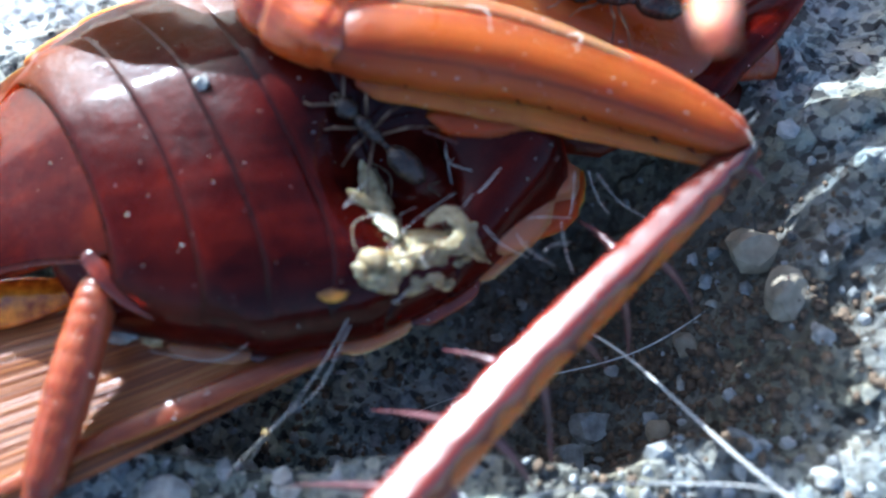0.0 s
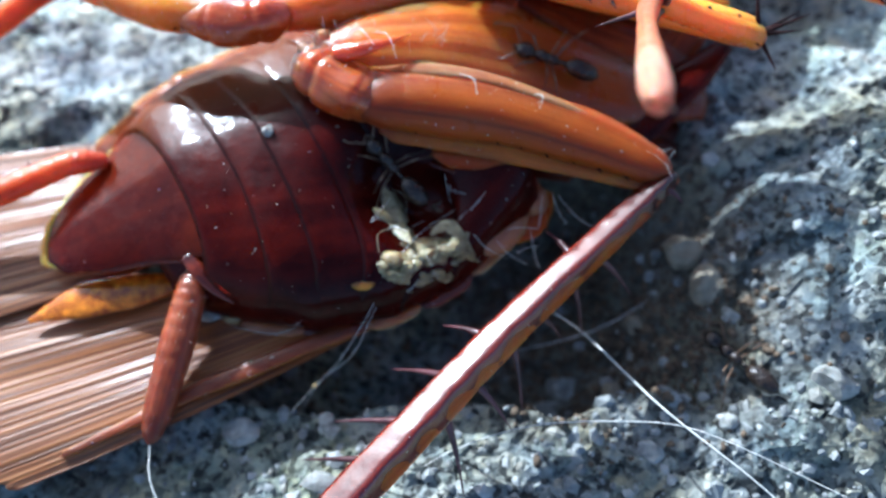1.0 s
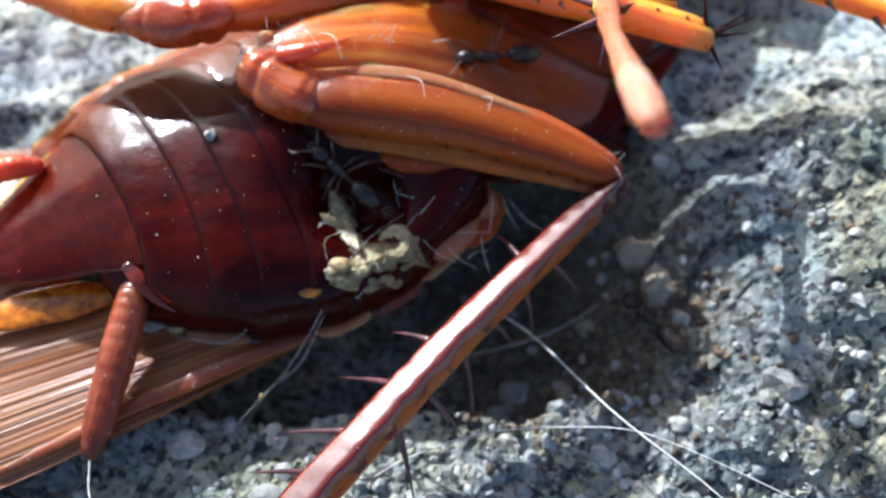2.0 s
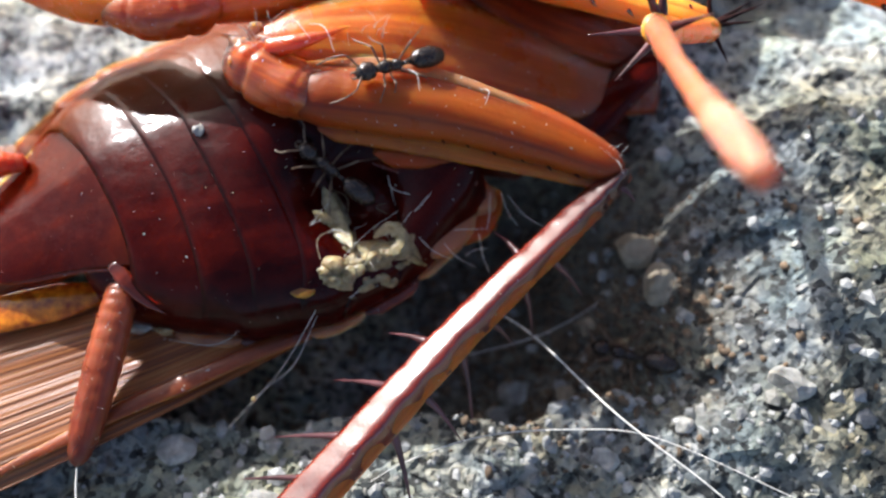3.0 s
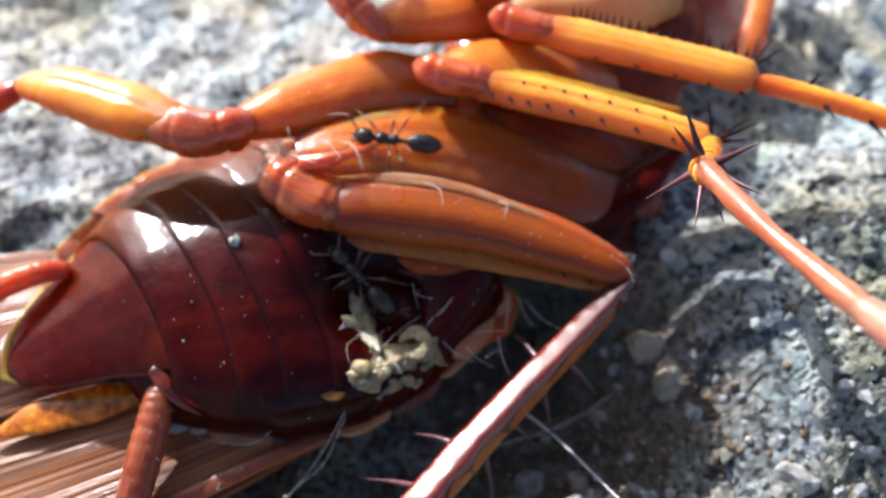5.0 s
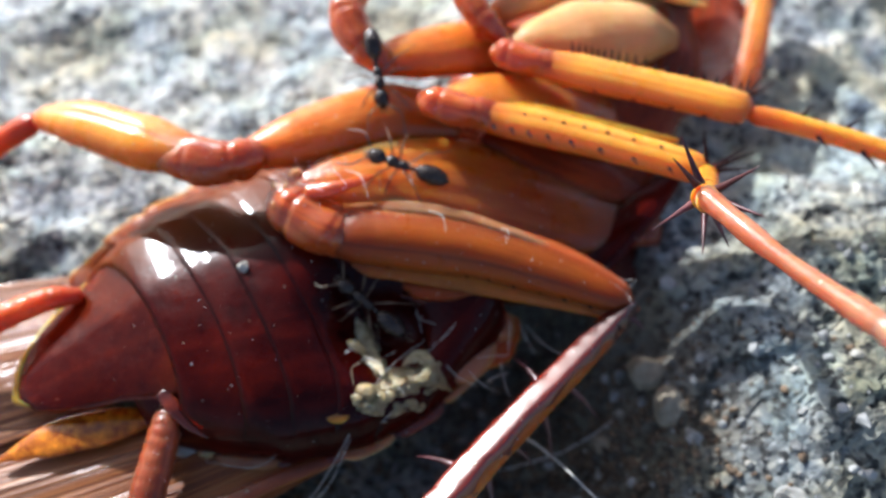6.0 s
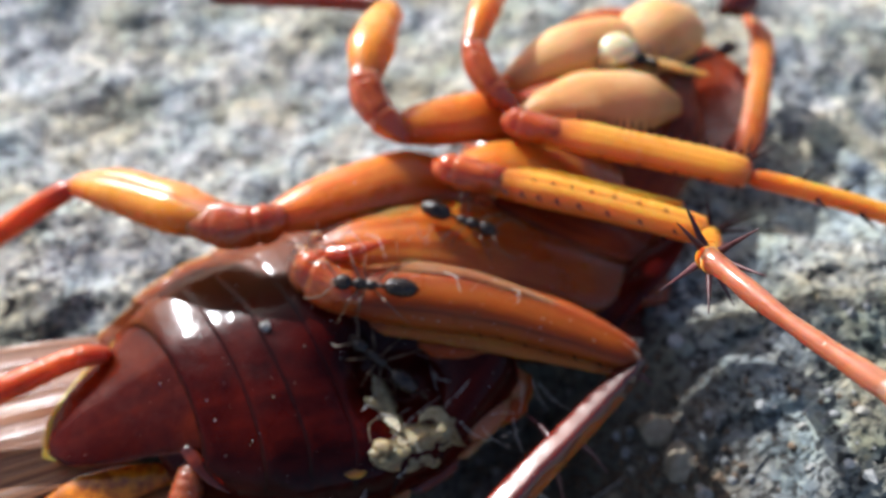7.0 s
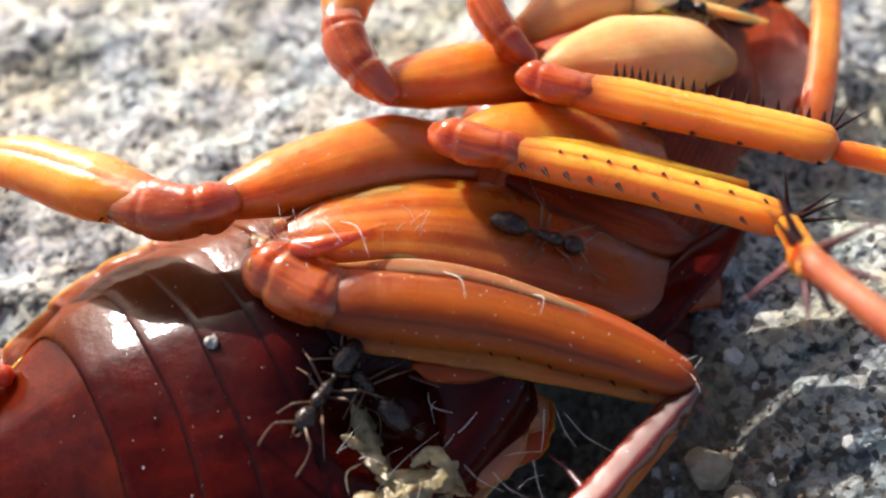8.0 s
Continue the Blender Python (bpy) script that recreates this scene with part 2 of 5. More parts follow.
def wing_material():
    m, nt, b = base_material("wing_membrane")
    col = ramp(nt, noise_node(nt, 220.0, 4.0), [(0.3, (0.08, 0.016, 0.005)), (0.55, (0.20, 0.055, 0.014)), (0.75, (0.34, 0.13, 0.045))])
    at = nt.nodes.new("ShaderNodeAttribute")
    at.attribute_name = "limb"
    mp = nt.nodes.new("ShaderNodeMapping")
    mp.inputs["Scale"].default_value = (1.6, 26.0, 1.0)
    nt.links.new(at.outputs["Vector"], mp.inputs["Vector"])
    streak = nt.nodes.new("ShaderNodeTexNoise")
    streak.inputs["Scale"].default_value, streak.inputs["Detail"].default_value = 1.0, 8.0
    nt.links.new(mp.outputs["Vector"], streak.inputs["Vector"])
    col = mixed(nt, 0.7, col, ramp(nt, streak.outputs["Fac"], [(0.34, (0.045, 0.009, 0.003)), (0.46, (0.18, 0.048, 0.011)), (0.56, (0.38, 0.125, 0.026)), (0.70, (0.46, 0.22, 0.075))]))
    sep = nt.nodes.new("ShaderNodeSeparateXYZ")
    nt.links.new(at.outputs["Vector"], sep.inputs["Vector"])
    # cream towards the tip: part of the wing's white sheen is painted in
    col = mixed(nt, ramp(nt, sep.outputs["X"], [(0.45, (0, 0, 0)), (0.85, (0.12,) * 3)]), col, (0.60, 0.40, 0.24))
    nt.links.new(col, b.inputs["Base Color"])
    b.inputs["Roughness"].default_value = 0.42
    b.inputs["Coat Weight"].default_value = 0.14
    b.inputs["Coat Roughness"].default_value = 0.14
    b.inputs["Specular IOR Level"].default_value = 0.3
    b.inputs["Subsurface Weight"].default_value = 0.2
    b.inputs["Subsurface Radius"].default_value = (1.0, 0.4, 0.15)
    b.inputs["Subsurface Scale"].default_value = 0.0004
    bumped(nt, b, noise_node(nt, 3000.0, 4.0), 0.2, 0.00003)
    return m


WING = wing_material()


def rock_material():
    """Coarse grey stone: crystals of pale quartz, grey feldspar and black mica, with ochre stains."""
    m, nt, b = base_material("speckled_rock")
    co = nt.nodes.new("ShaderNodeTexCoord")
    cols = []
    for scale in (2100.0, 5600.0):
        v = nt.nodes.new("ShaderNodeTexVoronoi")
        v.inputs["Scale"].default_value = scale
        nt.links.new(co.outputs["Object"], v.inputs["Vector"])
        sep = nt.nodes.new("ShaderNodeSeparateColor")
        nt.links.new(v.outputs["Color"], sep.inputs["Color"])
        cols.append(ramp(nt, sep.outputs["Red"], [(0.0, (0.012, 0.013, 0.014)), (0.22, (0.04, 0.043, 0.045)), (0.3, (0.24, 0.27, 0.29)), (0.45, (0.47, 0.51, 0.54)), (0.72, (0.63, 0.66, 0.68)), (0.93, (0.86, 0.86, 0.82))]))
    col = mixed(nt, 0.55, cols[0], cols[1])
    mica = nt.nodes.new("ShaderNodeTexVoronoi")
    mica.inputs["Scale"].default_value = 4300.0
    nt.links.new(co.outputs["Object"], mica.inputs["Vector"])
    flake = nt.nodes.new("ShaderNodeSeparateColor")
    nt.links.new(mica.outputs["Color"], flake.inputs["Color"])
    col = mixed(nt, ramp(nt, flake.outputs["Green"], [(0.13, (0.85,) * 3), (0.16, (0, 0, 0))]), col, (0.02, 0.021, 0.022))
    col = mixed(nt, ramp(nt, flake.outputs["Blue"], [(0.84, (0, 0, 0)), (0.88, (0.7,) * 3)]), col, (0.86, 0.84, 0.76))
    stain = ramp(nt, noise_node(nt, 260.0, 5.0, 0.6), [(0.40, (0, 0, 0)), (0.60, (0.8, 0.8, 0.8))])
    col = mixed(nt, stain, col, mixed(nt, 1.0, col, (0.98, 0.84, 0.52), "MULTIPLY"))
    teal = ramp(nt, noise_node(nt, 330.0, 4.0, 0.6, distort=0.5), [(0.46, (0, 0, 0)), (0.62, (0.85,) * 3)])
    col = mixed(nt, teal, col, mixed(nt, 1.0, col, (0.72, 0.86, 0.90), "MULTIPLY"))
    dark = ramp(nt, noise_node(nt, 420.0, 6.0, 0.7), [(0.34, (0.50, 0.51, 0.51)), (0.54, (1, 1, 1))])
    col = mixed(nt, 1.0, col, dark, "MULTIPLY")
    # vein: noise-edged mask that paints the near stone darker, standing in for shade
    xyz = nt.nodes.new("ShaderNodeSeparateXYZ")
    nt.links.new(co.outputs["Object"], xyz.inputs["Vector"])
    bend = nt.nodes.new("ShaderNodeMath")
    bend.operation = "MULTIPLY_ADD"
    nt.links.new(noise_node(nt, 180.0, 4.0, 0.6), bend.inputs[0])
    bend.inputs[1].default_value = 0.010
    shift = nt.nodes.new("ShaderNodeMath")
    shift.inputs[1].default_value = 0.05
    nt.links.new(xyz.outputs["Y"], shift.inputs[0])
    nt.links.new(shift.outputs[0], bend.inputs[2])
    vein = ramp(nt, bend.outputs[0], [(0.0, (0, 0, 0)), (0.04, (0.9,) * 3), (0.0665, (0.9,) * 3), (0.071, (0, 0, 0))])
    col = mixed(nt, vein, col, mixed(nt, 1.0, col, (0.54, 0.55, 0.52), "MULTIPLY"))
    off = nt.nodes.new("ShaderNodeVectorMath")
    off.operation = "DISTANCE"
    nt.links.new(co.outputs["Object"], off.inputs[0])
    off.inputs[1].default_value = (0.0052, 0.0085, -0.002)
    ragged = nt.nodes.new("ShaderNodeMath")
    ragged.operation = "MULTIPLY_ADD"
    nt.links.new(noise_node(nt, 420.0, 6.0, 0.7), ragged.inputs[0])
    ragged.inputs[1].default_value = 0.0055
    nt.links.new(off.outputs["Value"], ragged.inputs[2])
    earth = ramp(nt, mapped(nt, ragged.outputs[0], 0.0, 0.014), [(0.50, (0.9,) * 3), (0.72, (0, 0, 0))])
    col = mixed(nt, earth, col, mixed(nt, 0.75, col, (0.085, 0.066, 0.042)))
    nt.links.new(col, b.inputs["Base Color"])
    b.inputs["Roughness"].default_value = 0.6
    bumped(nt, b, noise_node(nt, 4200.0, 6.0, 0.7), 0.9, 0.00014)
    return m


def grain_material():
    m, nt, b = base_material("rock_grain")
    g = nt.nodes.new("ShaderNodeNewGeometry")
    col = ramp(nt, g.outputs["Random Per Island"], [(0.0, (0.05, 0.055, 0.055)), (0.2, (0.16, 0.17, 0.17)), (0.45, (0.30, 0.31, 0.30)), (0.62, (0.36, 0.31, 0.20)), (0.8, (0.38, 0.39, 0.37)), (1.0, (0.56, 0.56, 0.52))])
    col = mixed(nt, 0.5, col, ramp(nt, noise_node(nt, 3000.0, 5.0, 0.65), [(0.3, (0.08, 0.085, 0.085)), (0.7, (0.55, 0.55, 0.52))]))
    nt.links.new(col, b.inputs["Base Color"])
    b.inputs["Roughness"].default_value = 0.42
    bumped(nt, b, noise_node(nt, 3500.0, 5.0, 0.65), 0.5, 0.0001)
    return m


ROCK, GRAIN = rock_material(), grain_material()
QUARTZ = plain("pale_quartz", (0.14, 0.14, 0.125), (0.50, 0.49, 0.45), 0.4, 2400.0, 0.2, 1.0)
TAN_STONE = plain("tan_stone", (0.20, 0.16, 0.105), (0.44, 0.37, 0.26), 0.6, 1800.0, 0.0, 1.0)


# ---- mesh helpers ----
def smooth_curve(ctrl, n):
    """n points on a smooth line through the control points."""
    c = np.array(ctrl, float)
    if len(c) == 2:
        return c[0] + np.linspace(0, 1, n)[:, None] * (c[1] - c[0])
    ext = np.vstack([2 * c[0] - c[1], c, 2 * c[-1] - c[-2]])
    out = []
    for s in np.linspace(0, len(c) - 1, n):
        i = min(int(s), len(c) - 2)
        t = s - i
        p0, p1, p2, p3 = ext[i : i + 4]
        out.append(0.5 * (2 * p1 + (p2 - p0) * t + (2 * p0 - 5 * p1 + 4 * p2 - p3) * t**2 + (3 * p1 - p0 - 3 * p2 + p3) * t**3))
    return np.array(out)


def curve_frames(pts, up=(0, 0, 1)):
    tan = np.gradient(pts, axis=0)
    tan /= np.linalg.norm(tan, axis=1)[:, None]
    side = np.cross(tan, np.array(up, float))
    side /= np.linalg.norm(side, axis=1)[:, None] + 1e-12
    return tan, side, np.cross(side, tan)


def loft(ctrl, prof, up=(0, 0, 1), around=16, along=28, power=1.0, bump=None):
    """A closed tube along ctrl. prof: rows of (u, half width, half height). power < 1 squares the section."""
    pts = smooth_curve(ctrl, along)
    tan, side, over = curve_frames(pts, up)
    p = np.array(prof, float)
    s = np.linspace(0, 1, along)
    w, h = np.interp(s, p[:, 0], p[:, 1]), np.interp(s, p[:, 0], p[:, 2])
    if along > 10:
        k = np.array([1, 2, 1]) / 4.0
        w[1:-1], h[1:-1] = np.convolve(w, k, "valid"), np.convolve(h, k, "valid")
    a = np.linspace(0, 2 * np.pi, around, endpoint=False)
    ca, sa = np.sign(np.cos(a)) * np.abs(np.cos(a)) ** power, np.sign(np.sin(a)) * np.abs(np.sin(a)) ** power
    k = np.ones((along, around)) if bump is None else bump(s[:, None], a[None])
    ring = pts[:, None] + side[:, None] * (w[:, None] * ca * k)[..., None] + over[:, None] * (h[:, None] * sa * k)[..., None]
    verts = np.vstack([ring.reshape(-1, 3), pts[0] - tan[0] * w[0] * 0.5, pts[-1] + tan[-1] * w[-1] * 0.5])
    faces = []
    for i in range(along - 1):
        for j in range(around):
            q = (j + 1) % around
            faces.append((i * around + j, i * around + q, (i + 1) * around + q, (i + 1) * around + j))
    n = along * around
    for j in range(around):
        q = (j + 1) % around
        faces.append((n, q, j))
        faces.append((n + 1, (along - 1) * around + j, (along - 1) * around + q))
    where = np.stack([np.repeat(s, around), np.tile(np.sin(a), along) * float(w.max()), np.tile(np.cos(a), along) * float(w.max()), np.tile(np.abs(np.cos(a)), along)], -1)
    return verts, faces, np.vstack([where, (0, 0, 0, 0.5), (1, 0, 0, 0.5)])


def joined(shapes):
    verts, faces, n = [], [], 0
    for v, f, *_ in shapes:
        verts.append(np.asarray(v))
        faces += [tuple(i + n for i in face) for face in f]
        n += len(v)
    return np.vstack(verts), faces


def mesh_of(name, shape, material, origin=(0, 0, 0), flat=False):
    verts, faces = shape[:2]
    where = shape[2] if len(shape) > 2 else np.tile((0.5, 0.0, 0.0, 0.0), (len(verts), 1))
    if where.shape[1] == 3:
        where = np.hstack([where, np.zeros((len(where), 1))])
    me = bpy.data.meshes.new(name)
    me.from_pydata([tuple(v) for v in (np.asarray(verts) - np.asarray(origin)) * MM], [], faces)
    me.materials.append(material)
    me.attributes.new("limb", "FLOAT_VECTOR", "POINT").data.foreach_set("vector", where[:, :3].astype(float).ravel())
    me.attributes.new("margin", "FLOAT", "POINT").data.foreach_set("value", where[:, 3].astype(float).ravel())
    bm = bmesh.new()
    bm.from_mesh(me)
    bmesh.ops.recalc_face_normals(bm, faces=bm.faces)
    bm.to_mesh(me)
    bm.free()
    me.polygons.foreach_set("use_smooth", [not flat] * len(me.polygons))
    me.update()
    return me


def part(name, shape, material, parent, label="", origin=None, flat=False):
    """One mesh as a part of a thing. Coordinates are the place's; origin: the joint of a part that moves."""
    root = tuple(parent.get("root", (0, 0, 0)))
    at = root if origin is None else origin
    ob = new(name, mesh_of(name, shape, material, at, flat))
    ob.parent = parent
    ob.location = (Vector(at) - Vector(root)) * MM
    ob["root"] = [float(v) for v in at]
    return tagged(ob, label)


def thing(name, at, label, category, group=""):
    ob = new(name)
    ob.empty_display_size = 0.001
    ob.location = Vector(at) * MM
    ob["root"] = [float(v) for v in at]
    return tagged(ob, label, category, group)


def solid_thing(name, shape, material, at, label, category, group="", flat=False):
    ob = new(name, mesh_of(name, shape, material, at, flat))
    ob.location = Vector(at) * MM
    return tagged(ob, label, category, group)


def spike(a, b, r, bend=(0, 0, 0), around=7):
    """A tapered spine from a to b."""
    a, b = np.array(a, float), np.array(b, float)
    return loft([a, (a + b) / 2 + np.array(bend), b], [(0, r, r), (0.12, r * 1.15, r * 1.15), (0.3, r * 0.8, r * 0.8), (1, r * 0.08, r * 0.08)], up=(0.13, 0.2, 0.97), around=around, along=8)


def thread(ctrl, r, along=40, around=6):
    return loft(ctrl, [(0, r * 0.6, r * 0.6), (0.5, r, r), (1, r * 0.5, r * 0.5)], up=(0.11, 0.23, 0.96), around=around, along=along)


# ---- the rock ----
RNG = np.random.default_rng(7)
LATTICE = RNG.random((64, 64))
CELLS = RNG.random((64, 64, 3))


def value_noise(x, y):
    i, j = np.floor(x).astype(int), np.floor(y).astype(int)
    u, v = x - i, y - j
    u, v = u * u * (3 - 2 * u), v * v * (3 - 2 * v)
    g = lambda a, b: LATTICE[a % 64, b % 64]
    return (g(i, j) * (1 - u) + g(i + 1, j) * u) * (1 - v) + (g(i, j + 1) * (1 - u) + g(i + 1, j + 1) * u) * v - 0.5


def crystals(x, y):
    """Height of tilted facets, one to each cell."""
    i, j = np.floor(x).astype(int), np.floor(y).astype(int)
    best, out = np.full(x.shape, 9.0), np.zeros(x.shape)
    for a in (-1, 0, 1):
        for b in (-1, 0, 1):
            c = CELLS[(i + a) % 64, (j + b) % 64]
            dx, dy = x - (i + a + c[..., 0]), y - (j + b + c[..., 1])
            d = dx * dx + dy * dy
            lift = (c[..., 2] - 0.5) + 0.9 * (dx * (c[..., 0] - 0.5) + dy * (c[..., 2] - 0.5)) - 0.35 * d
            out = np.where(d < best, lift, out)
            best = np.minimum(d, best)
    return out


def step(v, a, b):
    t = np.clip((v - a) / (b - a), 0, 1)
    return t * t * (3 - 2 * t)


def ground_height(x, y):
    x, y = np.asarray(x, float), np.asarray(y, float)
    edge = 3.75 + 1.3 * value_noise(x / 3.1, 2.3) + 0.5 * value_noise(x / 0.9, 7.7)
    hollow = step(y, edge - 0.25, edge + 0.45) * (1 - step(y, 10.5, 15.0)) * step(x, -10.5, -7.0) * (1 - step(x, 3.5, 9.0))
    ledge = step(x, 6.0, 14.5) * step(y, -3.0, 9.0) * (1 - 0.7 * step(y, 11.0, 18.0))
    z = 0.1 - 3.6 * hollow + 2.7 * ledge - 0.10 * np.clip(y - 15.0, 0, 25) + 0.35 * ledge * np.abs(((y * 0.45 + x * 0.12 + value_noise(x / 4.0, y / 4.0)) % 1.0) - 0.5) - 0.6 * (1 - step(x, -13.0, -7.0)) * (1 - step(y, 6.0, 12.0))
    z += 1.3 * value_noise(x / 7.3 + 5, y / 6.1) + 0.8 * value_noise(x / 2.6, y / 2.3 + 9) + 0.40 * value_noise(x / 1.1 + 3, y / 1.0) + 0.3 * ledge * np.abs(value_noise(x / 6.0 + y / 2.0, y / 1.6 - x / 9.0))
    calm = 1 - 0.5 * step(y, 12.0, 18.0)
    z += 0.13 * value_noise(x / 0.45, y / 0.42) * calm
    z += (0.30 * crystals(x / 1.15, y / 1.05) + 0.11 * crystals(x / 0.5 + 7, y / 0.47 + 3)) * calm
    return z


def axis_lines(lo, hi, fine, reach, rows):
    core = np.arange(lo, hi + fine / 2, fine)
    grow = fine * np.cumsum(1.28 ** np.arange(rows))
    grow *= reach / grow[-1]
    return np.concatenate([lo - grow[::-1], core, hi + grow])


def build_ground():
    gx, gy = axis_lines(-24, 24, 0.15, 3000, 34), axis_lines(-7, 38, 0.15, 3000, 34)
    xx, yy = np.meshgrid(gx, gy, indexing="ij")
    zz = ground_height(xx, yy)
    nx, ny = xx.shape
    verts = np.stack([xx, yy, zz], -1).reshape(-1, 3)
    idx = np.arange(nx * ny).reshape(nx, ny)
    faces = np.stack([idx[:-1, :-1], idx[1:, :-1], idx[1:, 1:], idx[:-1, 1:]], -1).reshape(-1, 4)
    me = bpy.data.meshes.new("ground")
    me.from_pydata((verts * MM).tolist(), [], faces.tolist())
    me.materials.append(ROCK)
    me.polygons.foreach_set("use_smooth", [False] * len(me.polygons))
    tagged(new("ground", me), "rough grey speckled stone surface in sunlight", "rock", kind="structure")


build_ground()

ICO = bmesh.new()
bmesh.ops.create_icosphere(ICO, subdivisions=1, radius=1.0)
ICO_V = np.array([v.co for v in ICO.verts])
ICO_F = [tuple(v.index for v in f.verts) for f in ICO.faces]
bmesh.ops.subdivide_edges(ICO, edges=ICO.edges, cuts=2, use_grid_fill=True)
FINE_V = np.array([v.co for v in ICO.verts])
FINE_F = [tuple(v.index for v in f.verts) for f in ICO.faces]
ICO.free()


def pebble(at, size, seed, fine=False):
    """An angular stone: a ball cut by a few random planes."""
    r = np.random.default_rng(seed)
    v = (FINE_V if fine else ICO_V).copy()
    v /= np.linalg.norm(v, axis=1)[:, None]
    for _ in range(6):
        n = r.normal(size=3)
        n /= np.linalg.norm(n)
        d = v @ n
        cut = r.uniform(0.45, 0.8)
        v -= np.maximum(d - cut, 0)[:, None] * n
    if fine:
        v *= 1 + 0.05 * np.sin(v @ r.normal(size=(3,)) * 5)[:, None]
    return v * np.array(size) + np.array(at), FINE_F if fine else ICO_F


def scatter_grains():
    shapes = []
    r = np.random.default_rng(21)
    for _ in range(1300):
        x, y = r.uniform(-20, 22), r.uniform(-5, 36)
        if r.random() < 0.45:
            x, y = r.uniform(-13, 15), r.uniform(-2, 9)
        s = 0.06 + 0.24 * r.random() ** 2.6
        z = float(ground_height(x, y))
        shapes.append(pebble((x, y, z + s * 0.1), (s * r.uniform(0.7, 1.3), s * r.uniform(0.7, 1.3), s * r.uniform(0.5, 0.9)), int(r.integers(1e9))))
    for _ in range(620):  # larger crystals half sunk in the stone's front edge
        x, y = r.uniform(-10, 13), r.uniform(-2.5, 4.2)
        s = 0.10 + 0.36 * r.random() ** 2.6
        z = float(ground_height(x, y))
        shapes.append(pebble((x, y, z - s * 0.50), (s * r.uniform(0.7, 1.3), s * r.uniform(0.7, 1.3), s * r.uniform(0.6, 0.9)), int(r.integers(1e9))))
    me = mesh_of("gravel", joined(shapes), GRAIN, flat=True)
    tagged(new("gravel", me), "loose angular grit and crystals on the stone", "gravel", kind="stuff")


scatter_grains()
SOIL = plain("brown_soil", (0.05, 0.034, 0.022), (0.22, 0.15, 0.09), 0.85, 2500.0, 0.0, 0.6)


def scatter_soil():
    shapes = []
    r = np.random.default_rng(77)
    for _ in range(2200):
        x, y = r.normal(6.0, 2.4), r.normal(6.8, 2.0)
        if r.random() < 0.3:
            x, y = r.uniform(-7, 8), r.uniform(4.2, 9.0)
        s = 0.04 + 0.16 * r.random() ** 3
        shapes.append(pebble((x, y, float(ground_height(x, y)) + s * 0.2), (s * r.uniform(0.6, 1.5), s * r.uniform(0.6, 1.5), s * r.uniform(0.5, 0.9)), int(r.integers(1e9))))
    me = mesh_of("soil", joined(shapes), SOIL)
    tagged(new("soil", me), "brown crumbs of soil in the hollow of the stone", "soil", kind="stuff")


scatter_soil()

# ---- the cockroach, lying on its back ----
ROOT = (-1.0, 12.0, 0.0)
roach = thing("cockroach", ROOT, "dead reddish-brown cockroach lying on its back on the rock", "insect")

# the abdomen's axis runs along AX, across it CROSS
CENTRE = np.array([-5.0, 10.5, 0.0])
AX, CROSS = np.array([0.866, 0.5, 0.0]), np.array([-0.5, 0.866, 0.0])
# along the axis: (a, half width, shift across, height of the middle, belly rise)
BELLY = np.array([
    (-7.8, 0.25, 1.45, 1.2, 0.2), (-7.4, 1.1, 1.4, 1.2, 0.45), (-6.5, 1.9, 1.35, 1.15, 0.8), (-5.0, 2.75, 1.25, 1.05, 1.3),
    (-3.0, 4.15, 0.85, 1.0, 2.25), (-1.5, 4.95, 0.45, 1.05, 2.47), (0.8, 5.35, -0.05, 1.15, 2.6), (3.0, 5.3, -0.15, 1.3, 2.55), (6.0, 4.9, 0.1, 1.5, 2.6), (9.0, 4.0, 0.3, 1.8, 2.0)])
ROLL = radians(0)


def belly_point(a, th, off=0.0):
    """A place on the belly: a along the axis, th from the near edge (0) over the crest to the far edge (pi). The body is rolled a little."""
    w, c, zc, h = (np.interp(a, BELLY[:, 0], BELLY[:, k]) for k in (1, 2, 3, 4))
    cs, sn = -np.cos(th), np.sin(th)
    x = np.sign(cs) * np.abs(cs) ** 0.85
    rise = np.maximum(sn, 0) ** 0.92
    if sn > 0 and 0.2 < x < 0.7:  # a flat face beyond the keel of the belly
        rise = 0.9895 - 0.2186 * (x - 0.2) / 0.5
    p = (w + off) * x
    q = (h + off) * rise + 0.9 * np.minimum(sn, 0)
    across, z = c + p * math.cos(ROLL) - q * math.sin(ROLL), zc + p * math.sin(ROLL) + q * math.cos(ROLL)
    if q > 0:  # the torn side has sunk in
        z -= 1.9 * math.exp(-(((a - 3.0) / 1.7) ** 2) - ((across + 2.9) / 1.7) ** 2)
    return CENTRE + a * AX + across * CROSS + np.array([0, 0, 1.0]) * z


def on_belly(x, y, off=0.0):
    """The height of the belly over a place."""
    d = np.array([x, y, 0.0]) - CENTRE
    a = float(d @ AX)
    best = min((belly_point(a, th, 0.12) for th in np.linspace(0.05, math.pi - 0.05, 80)), key=lambda v: (v[0] - x) ** 2 + (v[1] - y) ** 2)
    return (x, y, float(best[2]) + off)


def belly_core():
    na, nt = 40, 36
    verts = [belly_point(a, th, -0.10) for a in np.linspace(-4.7, 6.6, na) for th in np.linspace(0, 2 * np.pi, nt, endpoint=False)]
    faces = [(i * nt + j, i * nt + (j + 1) % nt, (i + 1) * nt + (j + 1) % nt, (i + 1) * nt + j) for i in range(na - 1) for j in range(nt)]
    faces += [tuple(range(nt)), tuple(range((na - 1) * nt, na * nt))]
    return np.array(verts), faces


